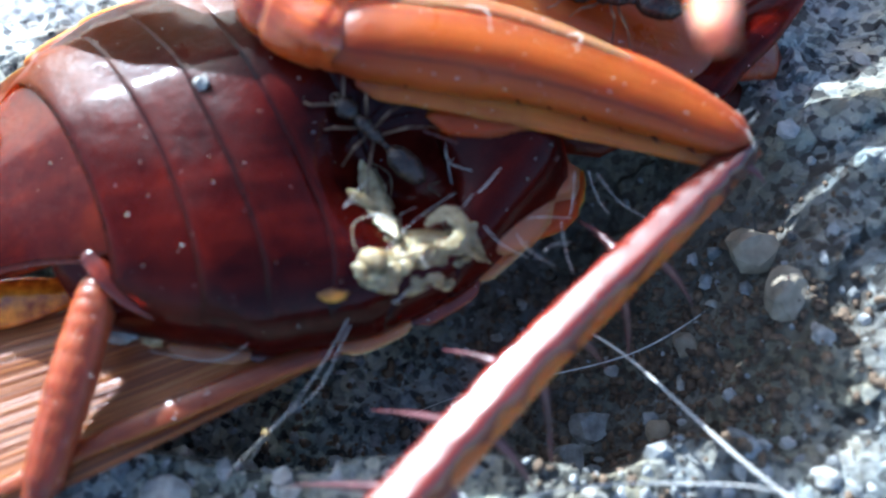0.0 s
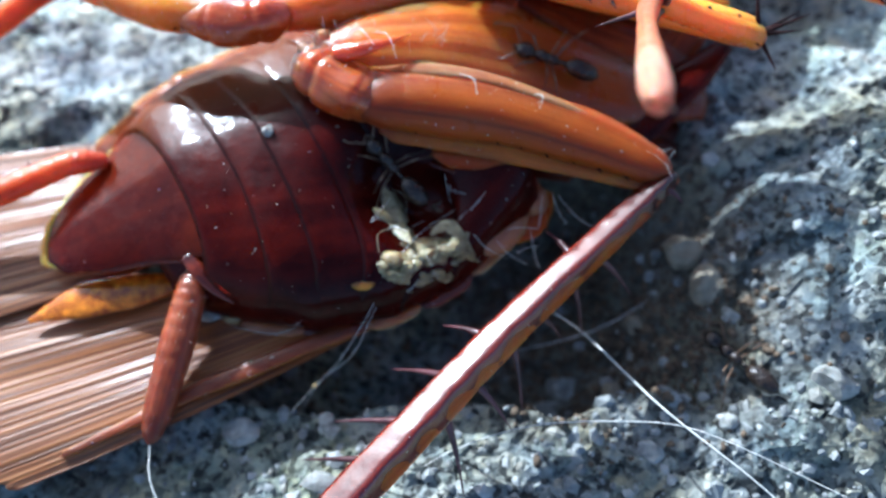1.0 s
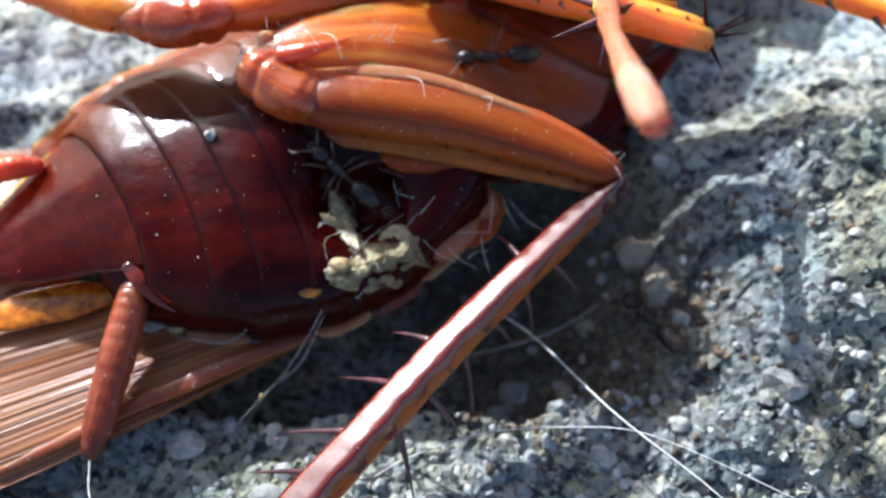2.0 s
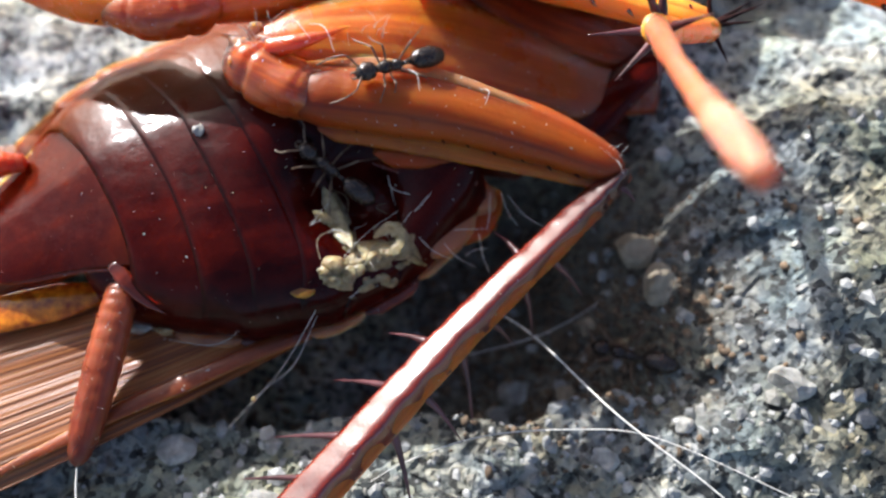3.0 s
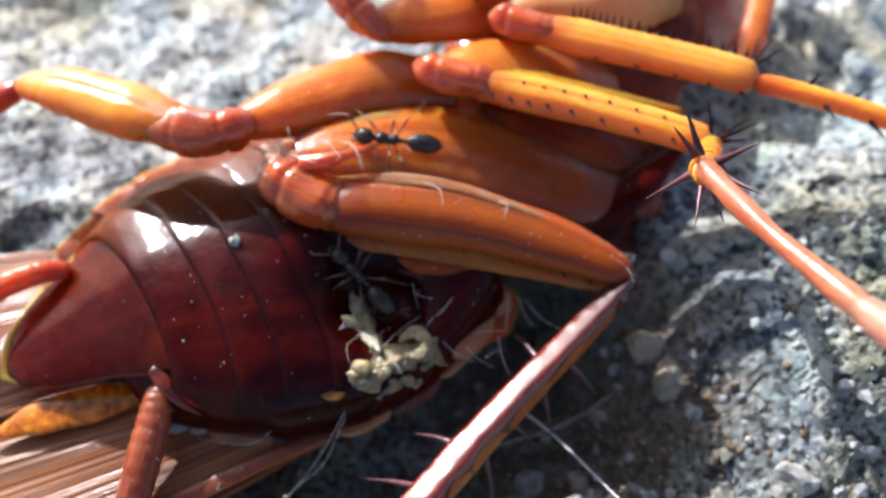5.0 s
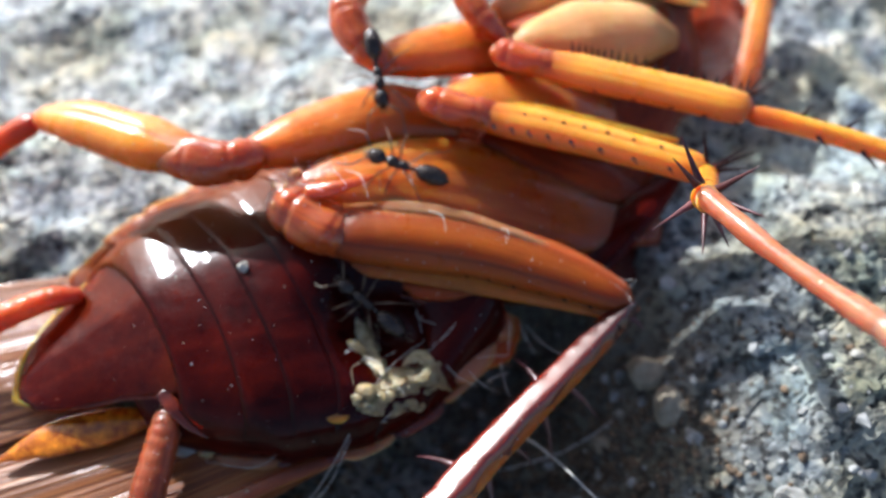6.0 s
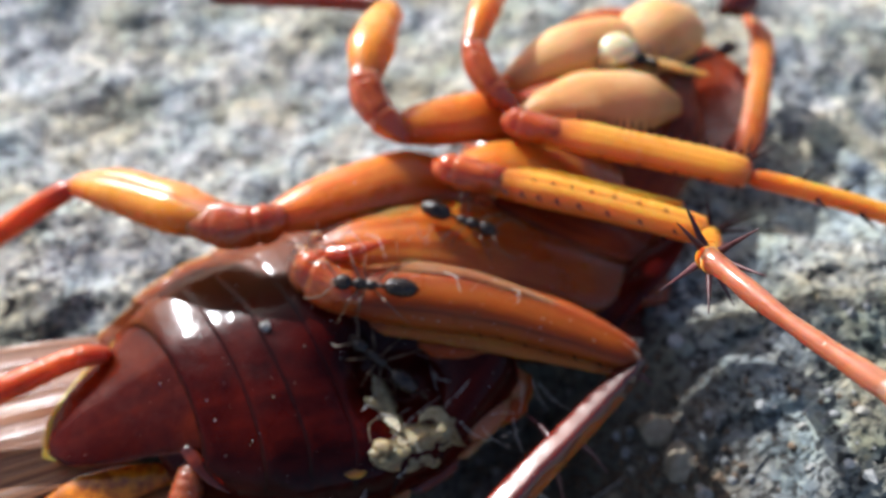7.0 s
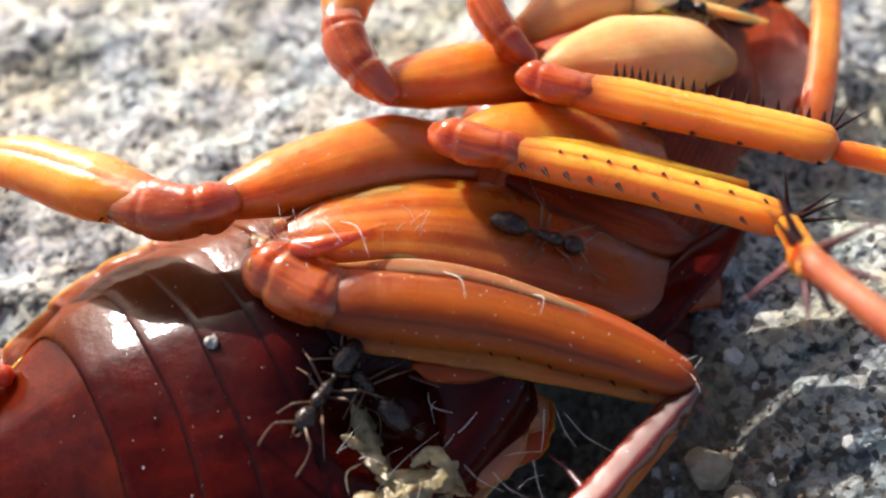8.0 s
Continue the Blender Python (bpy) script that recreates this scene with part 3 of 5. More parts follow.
def belly_plate(a0, a1, th0=-0.25, th1=math.pi + 0.25, lift=0.11, bow=0.82, na=18, nt=76, seed=0):
    """A curved plate: its rear edge at a0 stands free over the next one, its front edge at a1 slides under."""
    r = np.random.default_rng(seed)
    ph = r.uniform(0, 6, 4)
    outer, inner = [], []
    for i in range(na):
        u = i / (na - 1)
        for j in range(nt):
            th = th0 + (th1 - th0) * j / (nt - 1)
            edge = bow * min((th - 1.5) ** 2, 1.9) * (1 - u) + 0.03 * (1 - u) * math.sin(5 * th + ph[0])
            a = a0 + (a1 - a0) * u - edge
            lump = 0.025 * math.sin(3 * th + ph[1]) * math.sin(4 * u + ph[2]) + 0.012 * math.sin(9 * th + ph[3])
            off = lift * (1 - u) ** 0.7 + 0.02 + lump + 0.025 * math.sin(math.pi * min(1.0, u * 1.5))
            if i == 0:
                off -= 0.035
            outer.append(belly_point(a, th, off))
            inner.append(belly_point(a, th, off - 0.09))
    where = np.array([(0.06 + min(3.4 * (i / (na - 1)), 0.5), 1.3 * math.sin(2.2 * j / nt), 2.4 * j / nt) for i in range(na) for j in range(nt)])
    n = na * nt
    grid = lambda i, j: i * nt + j
    faces = []
    for i in range(na - 1):
        for j in range(nt - 1):
            q = (grid(i, j), grid(i, j + 1), grid(i + 1, j + 1), grid(i + 1, j))
            faces += [q, tuple(n + k for k in reversed(q))]
    for i in range(na - 1):
        for j in (0, nt - 1):
            faces.append((grid(i, j), grid(i + 1, j), n + grid(i + 1, j), n + grid(i, j)))
    for j in range(nt - 1):
        for i in (0, na - 1):
            faces.append((grid(i, j), grid(i, j + 1), n + grid(i, j + 1), n + grid(i, j)))
    return np.array(outer + inner), faces, np.vstack([where, where])


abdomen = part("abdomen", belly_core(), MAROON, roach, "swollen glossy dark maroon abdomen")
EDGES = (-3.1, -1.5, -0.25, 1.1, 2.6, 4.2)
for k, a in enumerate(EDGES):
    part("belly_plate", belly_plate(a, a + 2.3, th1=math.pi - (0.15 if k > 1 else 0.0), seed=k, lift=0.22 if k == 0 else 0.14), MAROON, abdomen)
part("end_plate", belly_plate(-7.85, -2.9, 0.92, math.pi - 0.28, lift=0.16, bow=-0.25, na=26, seed=30), CHERRY, abdomen, "translucent dark red end plate with a yellow rim")
part("plate_rim", loft([belly_point(-6.9, 0.92, 0.12), belly_point(-7.75, 1.15, 0.15), belly_point(-7.8, 1.8, 0.17), belly_point(-7.3, 2.4, 0.17), belly_point(-6.2, 2.83, 0.15), belly_point(-4.6, 2.86, 0.15)],
    [(0, 0.03, 0.03), (0.3, 0.15, 0.07), (0.6, 0.13, 0.07), (1, 0.03, 0.03)], around=10, along=48), AMBER, abdomen, "amber yellow rim")
part("plate_lip", loft([belly_point(-7.5, 0.9, 0.02), belly_point(-6.2, 0.9, 0.02), belly_point(-4.9, 0.9, 0.0), belly_point(-3.7, 0.88, 0.0)], [(0, 0.04, 0.04), (0.5, 0.09, 0.07), (1, 0.05, 0.05)], around=8, along=24), CHESTNUT, abdomen)
part("torn_fold", loft([belly_point(-3.8, 0.95, 0.08), belly_point(-3.7, 0.8, 0.14), belly_point(-3.5, 0.55, 0.16), belly_point(-3.1, 0.35, 0.12)], [(0, 0.2, 0.06), (0.4, 0.26, 0.12), (1, 0.08, 0.05)], around=12, along=20), CHESTNUT, abdomen, "glossy torn fold beside the tail")
# thin side margin of the back plates, seen along the lower edge
for k in range(5):
    a = -3.4 + 1.75 * k
    p = [belly_point(a + d, -0.32, 0.30 + 0.06 * (k % 2)) for d in (-0.25, 0.5, 1.2, 1.75)]
    part("side_margin", loft(p, [(0, 0.05, 0.03), (0.2, 0.34, 0.07), (0.8, 0.30, 0.07), (1, 0.06, 0.03)], around=10, along=16), CHESTNUT if k % 2 else ROSY, abdomen)
for k in range(6):
    a = -4.3 + 1.5 * k
    p = [belly_point(a + d, math.pi + 0.15, 0.35 - 0.03 * k + 0.06 * (k % 2)) + (0, 0, 0.25) for d in (-0.9, -0.2, 0.6, 1.6)]
    part("side_margin", loft(p, [(0, 0.10, 0.04), (0.2, 0.75, 0.10), (0.8, 0.65, 0.10), (1, 0.06, 0.04)], around=12, along=18), FLANK, abdomen)
part("tail_flap", loft([(-8.4, 7.3, 1.0), (-9.8, 6.95, 1.15), (-11.4, 6.55, 1.2), (-12.8, 5.95, 1.15)], [(0, 0.3, 0.14), (0.3, 0.62, 0.16), (0.65, 0.60, 0.14), (1, 0.08, 0.05)], around=18, along=26),
    SPOTTED, abdomen, "spotted orange flap under the tail")


def cercus(ctrl, r, name, material, label):
    ob = part(name, loft(ctrl, [(0, r * 0.6, r * 0.5), (0.2, r * 0.85, r * 0.7), (0.6, r, r * 0.8), (0.88, r * 0.85, r * 0.7), (0.97, r * 0.55, r * 0.45), (1, r * 0.25, r * 0.2)], around=24, along=110,
        bump=lambda s, a: 1 + 0.05 * np.abs(np.sin(s * math.pi * 15)) + 0 * a), material, roach, label)
    pts = smooth_curve(ctrl, 30)
    r2 = np.random.default_rng(5)
    hairs = []
    for p in pts[3:-1]:
        for _ in range(5):
            d = r2.normal(size=3)
            d /= np.linalg.norm(d)
            hairs.append(loft([p + d * r * 0.6, p + d * (r + 0.13), p + d * (r + 0.25) + (0.03, -0.06, 0)], [(0, 0.012, 0.012), (1, 0.003, 0.003)], up=(0.3, 0.5, 0.8), around=4, along=4))
    part("bristles", joined(hairs), HORN, ob, "fine reddish bristles")
    return ob


cercus([(-7.55, 7.35, 1.75), (-7.6, 6.6, 1.9), (-8.0, 4.6, 1.5), (-8.55, 2.3, 0.85)], 0.52, "cercus", TAIL, "ringed reddish-brown tail feeler")
cercus([(-10.9, 11.0, 2.3), (-12.0, 10.7, 2.5), (-14.0, 9.75, 2.4), (-16.5, 8.7, 2.0)], 0.44, "cercus", RUSTY, "ringed translucent orange tail feeler")


# ---- wings, folded under the body and fanned out behind it ----
def wing(name, root, tip, half, z0, z1, veins, seed, shear=0.0):
    r = np.random.default_rng(seed)
    a, b = np.array(root), np.array(tip)
    d = b - a
    side = np.array([-d[1], d[0]]) / np.linalg.norm(d)
    nu, nv = 48, 420
    ragged = 0.03 * r.normal(size=nv).cumsum()
    ragged -= ragged.mean()
    across = np.arange(nv)
    knots = lambda gap: np.interp(across, np.cumsum(np.r_[0, r.uniform(0.3, 1.7, nv) * gap])[: nv + 1], r.random(nv + 1))
    ridge = 0.032 * knots(7.0) + 0.026 * knots(2.6) + 0.09 * knots(30.0)
    top = []
    for i in range(nu):
        u = i / (nu - 1)
        w = half * (0.30 + 0.95 * u - 0.22 * u**3)
        for j in range(nv):
            v = 2 * j / (nv - 1) - 1
            reach = 1 - 0.16 * abs(v) ** 2.5 + (0.02 * ragged[j] + 0.008 * math.sin(40 * v)) * (u > 0.9) - 0.10 * shear * v
            p = a + d * u * reach + side * w * v
            z = z0 + (z1 - z0) * u + 0.25 * (1 - v * v) + ridge[j] * min(1, 3 * u) * (0.8 + 0.2 * math.sin(veins * 0.1 * u + 9 * v)) + 0.05 * math.sin(7 * u + 3 * v)
            top.append((p[0], p[1], z))
    top = np.array(top)
    low = top - (0, 0, 0.05)
    n = nu * nv
    faces = []
    g = lambda i, j: i * nv + j
    for i in range(nu - 1):
        for j in range(nv - 1):
            q = (g(i, j), g(i + 1, j), g(i + 1, j + 1), g(i, j + 1))
            faces += [q, tuple(n + k for k in reversed(q))]
        for j in (0, nv - 1):
            faces.append((g(i, j), g(i + 1, j), n + g(i + 1, j), n + g(i, j)))
    for j in range(nv - 1):
        for i in (0, nu - 1):
            faces.append((g(i, j), g(i, j + 1), n + g(i, j + 1), n + g(i, j)))
    where = np.array([(i / (nu - 1), 2 * j / (nv - 1) - 1, 0.0) for i in range(nu) for j in range(nv)])
    return part(name, (np.vstack([top, low]), faces, np.vstack([where, where])), WING, roach, "glossy brown veined wing fanned out on the rock")


def vein(parent, pts, r):
    part("vein", loft(pts, [(0, r * 1.3, r * 0.35), (0.6, r * 1.2, r * 0.35), (1, r * 0.5, r * 0.2)], around=12, along=40, bump=lambda s, a: 1 + 0.08 * np.sin(s * 21 + a)), TAIL, parent)


w1 = wing("wing", (0.5, 8.6), (-16.5, 2.6), 2.9, 0.35, 0.75, 78, 3, shear=0.5)
vein(w1, [(-1.2, 6.6, 0.75), (-4.0, 5.35, 0.85), (-7.5, 3.75, 0.95), (-11.0, 1.9, 0.9)], 0.22)
w2 = wing("wing", (-2.0, 12.4), (-19.5, 7.8), 3.1, 0.45, 0.95, 74, 8)
vein(w2, [(-6.0, 10.0, 0.7), (-11.0, 8.7, 0.9), (-17.0, 7.2, 1.05)], 0.14)


# ---- thorax, shield and head ----
part("thorax", loft([(1.5, 12.6, 1.0), (3.5, 15.5, 1.4), (5.5, 18.5, 2.1), (8.0, 21.5, 2.4), (10.0, 23.8, 2.3)],
    [(0, 3.0, 0.7), (0.15, 4.2, 0.9), (0.5, 4.3, 1.2), (0.8, 3.4, 1.4), (1, 1.6, 0.9)], around=32, along=40), BLOOD, roach, "red-brown underside of the thorax")


def shield():
    """Dished neck shield, hollow side up."""
    c, d = np.array([8.5, 22.7]), np.array([0.70, 0.71])
    s = np.array([-d[1], d[0]])
    rings, around = 14, 60
    top = []
    for i in range(rings):
        q = (i + 0.15) / (rings - 0.85)
        for j in range(around):
            a = 2 * math.pi * j / around
            f = q * (abs(math.cos(a)) ** 3 + abs(math.sin(a)) ** 3) ** (-1 / 3)
            p = c + d * 4.5 * f * math.cos(a) + s * 4.7 * f * math.sin(a)
            top.append((p[0], p[1], 1.15 + 1.3 * q**2.4))
    top = np.array(top)
    low = top + np.array([0, 0, -0.22])
    n = rings * around
    faces = []
    for i in range(rings - 1):
        for j in range(around):
            k = (j + 1) % around
            q = (i * around + j, (i + 1) * around + j, (i + 1) * around + k, i * around + k)
            faces += [q, tuple(n + t for t in reversed(q))]
    for j in range(around):
        k = (j + 1) % around
        a, b = (rings - 1) * around + j, (rings - 1) * around + k
        faces.append((a, n + a, n + b, b))
    faces += [tuple(range(around - 1, -1, -1)), tuple(n + t for t in range(around))]
    return np.vstack([top, low]), faces


neck_shield = part("neck_shield", shield(), RUSSET, roach, "chestnut neck shield with an amber rim")
part("shield_rim", loft([(11.6, 17.6, 2.6), (12.6, 19.6, 2.9), (13.6, 22.4, 3.0), (14.4, 25.2, 2.8), (14.3, 27.0, 2.4)], [(0, 0.2, 0.2), (0.15, 0.50, 0.3), (0.8, 0.5, 0.3), (1, 0.2, 0.2)], around=14, along=32), ORANGE, neck_shield, "straight amber rim")
head = part("head", loft([(6.8, 22.6, 3.4), (8.2, 23.4, 3.9), (9.8, 24.4, 4.0), (11.2, 25.2, 3.4)], [(0, 0.4, 0.3), (0.25, 1.3, 1.0), (0.6, 1.7, 1.3), (0.9, 1.3, 1.0), (1, 0.5, 0.4)], around=24, along=24), PALE, roach, "pale tan head bent under the shield")
# pale mouth part; the white glint on it is put into the cream colour
part("mouth_glint", loft([(6.55, 22.02, 4.6), (7.45, 22.32, 5.1), (8.35, 22.62, 4.7)], [(0, 0.3, 0.2), (0.3, 0.75, 0.5), (0.7, 0.7, 0.45), (1, 0.2, 0.15)], around=16, along=16), CREAM, head, "shiny cream mouth part with a painted glint")
part("eye", loft([(12.6, 26.2, 3.4), (13.5, 26.6, 3.7), (14.4, 27.0, 3.4)], [(0, 0.1, 0.1), (0.3, 0.75, 0.6), (0.7, 0.75, 0.6), (1, 0.1, 0.1)], around=16, along=16), CHESTNUT, head)
part("mouth_feeler", loft([(8.6, 22.2, 4.6), (9.8, 21.4, 4.8), (11.0, 21.6, 4.3)], [(0, 0.2, 0.2), (0.5, 0.16, 0.16), (1, 0.08, 0.08)], around=10), PALE, head)
part("mouth_feeler", loft([(7.4, 23.2, 4.6), (7.0, 22.0, 5.0), (8.0, 21.3, 4.8)], [(0, 0.2, 0.2), (0.5, 0.16, 0.16), (1, 0.08, 0.08)], around=10), HONEY, head)


# ---- legs ----
def ribbed(s, a):
    """Shallow lengthwise ribs and dents, fading out at the joints."""
    return 1 + 0.014 * np.cos(5 * a + 0.7) * np.sin(math.pi * s) + 0.02 * np.sin(9 * s + 3 * a) + 0.010 * np.sin(23 * s + a)


def limb(name, ctrl, prof, material, label="", power=1.0, up=(0, 0, 1), along=44, around=32, bump=ribbed):
    return part(name, loft(ctrl, prof, up=up, around=around, along=along, power=power, bump=bump), material, roach, label)


# hind leg on the near side
def knobbly(s, a):
    """Uneven, dented surface of a joint."""
    return 1 + 0.05 * np.sin(7 * s + 3 * a) + 0.04 * np.sin(13 * s - 2 * a + 1) + 0.03 * np.sin(5 * a + 4 * s) - 0.10 * np.exp(-(((s - 0.36) / 0.03) ** 2)) - 0.07 * np.exp(-(((s - 0.72) / 0.025) ** 2))


def creased(*lines):
    """Ribs as above with sharp lengthwise creases; lines: (where across, -1 to 1, depth)."""
    def bump(s, a):
        k = ribbed(s, a)
        for at, deep in lines:
            k = k - deep * np.exp(-(((np.cos(a) - at) / 0.09) ** 2)) * (np.sin(a) > 0) * np.sin(math.pi * np.clip(s * 1.1 - 0.05, 0, 1)) ** 0.5
        return k
    return bump


limb("coxa", [(8.6, 13.9, 1.2), (5.8, 14.0, 2.1), (2.9, 14.25, 3.0), (0.5, 14.25, 3.68), (-2.0, 13.9, 4.1), (-4.0, 13.45, 4.2)], [(0, 0.8, 0.3), (0.2, 1.75, 0.6), (0.45, 1.95, 0.85), (0.66, 1.65, 1.0), (0.84, 1.15, 0.9), (0.95, 0.75, 0.7), (1, 0.35, 0.35)], HIP, "broad orange hip segment with a pale ridge", along=64, around=64,
    bump=creased((-0.5, 0.07), (0.15, 0.10), (0.6, 0.05)))
limb("coxa_ridge", [(2.4, 15.0, 3.55), (0.8, 14.95, 4.2), (-0.9, 14.72, 4.62), (-2.9, 14.15, 4.80)], [(0, 0.1, 0.05), (0.3, 0.42, 0.10), (0.7, 0.46, 0.13), (1, 0.12, 0.06)], PEACH, "pale dusty ridge of the hip")
limb("coxa_ridge", [(2.0, 13.5, 3.55), (0.8, 13.35, 4.15), (-0.6, 13.2, 4.56), (-2.2, 13.0, 4.62)], [(0, 0.1, 0.05), (0.3, 0.30, 0.08), (0.6, 0.34, 0.10), (1, 0.1, 0.06)], PEACH)
limb("trochanter", [(-4.35, 13.5, 4.3), (-3.7, 12.7, 4.4), (-2.6, 12.1, 4.3), (-1.6, 11.8, 4.1)], [(0, 0.35, 0.35), (0.25, 0.8, 0.75), (0.7, 0.95, 0.85), (1, 0.6, 0.5)], GARNET, "dark red knobbly joint", along=60, around=40, bump=knobbly)
limb("trochanter_spur", [(-3.2, 13.0, 5.0), (-2.5, 12.95, 5.25), (-1.8, 13.1, 5.32), (-0.95, 13.55, 5.2)], [(0, 0.30, 0.25), (0.4, 0.26, 0.2), (1, 0.03, 0.03)], GARNET)
femur3 = limb("femur", [(-2.9, 12.0, 4.25), (-0.6, 11.78, 4.15), (2.0, 11.5, 3.85), (4.6, 10.8, 3.5), (6.75, 9.9, 3.15)],
    [(0, 0.55, 0.5), (0.12, 0.90, 0.8), (0.4, 1.02, 0.86), (0.7, 0.92, 0.72), (0.9, 0.66, 0.54), (0.97, 0.50, 0.45), (1, 0.2, 0.2)], THIGH, "stout brownish amber hind thigh with a spiny lower edge", around=72, along=80,
    bump=creased((-0.42, -0.035), (0.80, 0.035)))
limb("femur_flange", [(-1.9, 11.10, 3.80), (-0.5, 10.93, 3.72), (1.9, 10.52, 3.50), (4.0, 10.08, 3.25), (6.3, 9.47, 3.0)], [(0, 0.10, 0.08), (0.1, 0.36, 0.16), (0.6, 0.36, 0.16), (1, 0.18, 0.10)], FLANGE, "thin translucent orange lower edge", up=(0, -0.35, 0.94), along=70,
    bump=lambda s, a: 1 + 0.05 * np.abs(np.sin(s * 27)) + 0 * a)
limb("femur_web", [(-0.4, 10.45, 2.9), (1.0, 10.12, 2.75), (2.6, 9.86, 2.65)], [(0, 0.1, 0.05), (0.5, 0.18, 0.06), (1, 0.1, 0.05)], RUSSET)
limb("femur_ridge", [(-2.2, 12.62, 4.78), (0.5, 12.42, 4.84), (3.0, 11.78, 4.46), (5.8, 10.62, 3.82)], [(0, 0.05, 0.02), (0.2, 0.22, 0.05), (0.6, 0.16, 0.05), (1, 0.04, 0.02)], DUSTY, "dull pinkish upper facet")
FL = smooth_curve([(-1.5, 11.10, 4.06), (0.2, 10.92, 3.98), (1.9, 10.66, 3.82), (4.0, 10.18, 3.52), (6.2, 9.55, 3.2)], 12)
for k, p in enumerate(FL[1:-1]):
    part("spine", spike(p - (0, 0, 0.06), p + (0.10, -0.30 + 0.05 * (k % 2), 0.02), 0.07), SPINE, femur3)
TIB = [(6.85, 9.9, 3.05), (5.2, 8.35, 2.9), (1.9, 5.2, 2.65), (-1.0, 2.1, 2.45), (-4.8, -2.0, 2.1)]
tibia3 = limb("tibia", TIB, [(0, 0.22, 0.25), (0.05, 0.33, 0.34), (0.25, 0.37, 0.36), (0.5, 0.44, 0.42), (0.8, 0.50, 0.46), (0.97, 0.54, 0.46), (1, 0.3, 0.3)], TIBIA, "glossy dark red hind shin with long spines", power=0.42, along=150, around=48, up=(-0.35, 0.243, 0.904),
    bump=lambda s, a: 1 + 0.05 * np.sin(s * 75 + 2 * np.sin(9 * s)) * np.cos(a) ** 4 + 0.012 * np.sin(s * 47 + 2 * a) + 0.008 * np.sin(s * 131 + 3 * a) - 0.03 * np.exp(-((np.sin(s * 37) / 0.16) ** 2)) * (np.cos(a) > 0.2))
OUT = np.array([0.62, -0.60, 0.42])
# strip over the shin's unlit side; light shining through is put into its colour
limb("tibia_edge", [np.array(q) + OUT * k - np.array((0, 0, 0.12)) for q, k in zip(TIB, (0.24, 0.32, 0.38, 0.42, 0.42))], [(0, 0.10, 0.08), (0.15, 0.26, 0.12), (0.5, 0.34, 0.14), (0.95, 0.40, 0.14), (1, 0.15, 0.08)], RUSTY, "translucent rusty amber side of the shin, its glow painted on", along=110, up=tuple(OUT),
    bump=lambda s, a: 1 + 0.10 * np.abs(np.sin(s * 26)) + 0 * a)
SPINES = [
    ((4.44, 7.29, 2.9), (5.5, 6.77, 1.6)),
    ((3.78, 6.67, 2.7), (4.1, 5.65, 1.2)),
    ((2.77, 5.63, 2.7), (3.45, 5.22, 1.7)),
    ((2.12, 4.86, 2.5), (2.28, 3.38, 1.0)),
    ((1.0, 3.63, 2.5), (1.88, 2.71, 1.4)),
    ((0.3, 2.78, 2.4), (0.56, 1.07, 0.9)),
    ((0.13, 3.98, 2.4), (-1.39, 4.36, 1.4)),
    ((-1.26, 2.8, 2.3), (-2.95, 2.82, 1.4)),
    ((-1.99, 1.74, 2.2), (-3.75, 1.73, 1.4)),
    ((0.85, 5.38, 2.6), (0.1, 5.49, 2.0)),
    ((5.24, 8.43, 3.0), (6.16, 8.72, 2.6)),
    ((5.45, 8.85, 2.9), (5.95, 8.5, 2.3)),
    ((3.57, 7.61, 2.8), (3.07, 8.46, 2.2)),
    ((6.63, 9.4, 3.1), (7.05, 9.07, 2.9)),
]
for a, b in SPINES:
    axis = smooth_curve(TIB, 60)
    a = 0.45 * np.array(a) + 0.55 * axis[np.argmin(np.linalg.norm(axis - np.array(a), axis=1))]
    tip = np.array(b) + 0.10 * (np.array(b) - a)
    part("spine", spike(a, tip, 0.125, bend=(0.05, 0.03, 0.05)), HORN, tibia3)

bristle_rng = np.random.default_rng(31)
for centre, spread, count in (((-3.4, 13.2, 5.0), (0.8, 0.5, 0.25), 34), ((-1.0, 13.6, 4.9), (1.4, 0.5, 0.1), 12), ((6.0, 10.2, 3.6), (0.5, 0.25, 0.1), 10)):
    tufts = []
    for _ in range(count):
        p = np.array(centre) + bristle_rng.normal(size=3) * np.array(spread) * 0.6
        d = bristle_rng.normal(size=3) * (0.22, 0.22, 0.1) + (0.05, 0.02, 0.18)
        tufts.append(thread([p - (0, 0, 0.35), p + d * 0.5, p + d * 1.3], 0.008, 8, 4))
    tagged(part("bristles", joined(tufts), FIBRE, femur3, "fine pale bristles"), kind="stuff")

for a, b, c in (((-3.6, 13.3, 5.0), (-3.3, 12.7, 5.9), (-2.6, 12.3, 6.1)), ((-3.0, 13.6, 5.0), (-2.4, 13.2, 5.9), (-1.9, 12.5, 6.0)), ((-2.2, 13.9, 4.9), (-1.6, 13.2, 5.6), (-1.3, 12.4, 5.5)), ((0.4, 12.4, 4.8), (0.9, 11.9, 5.2), (1.0, 11.4, 5.1)), ((2.6, 11.9, 4.4), (2.9, 11.5, 4.9), (2.8, 11.1, 4.8))):
    part("hair", thread([a, b, c], 0.014, 14, 5), FIBRE, femur3)

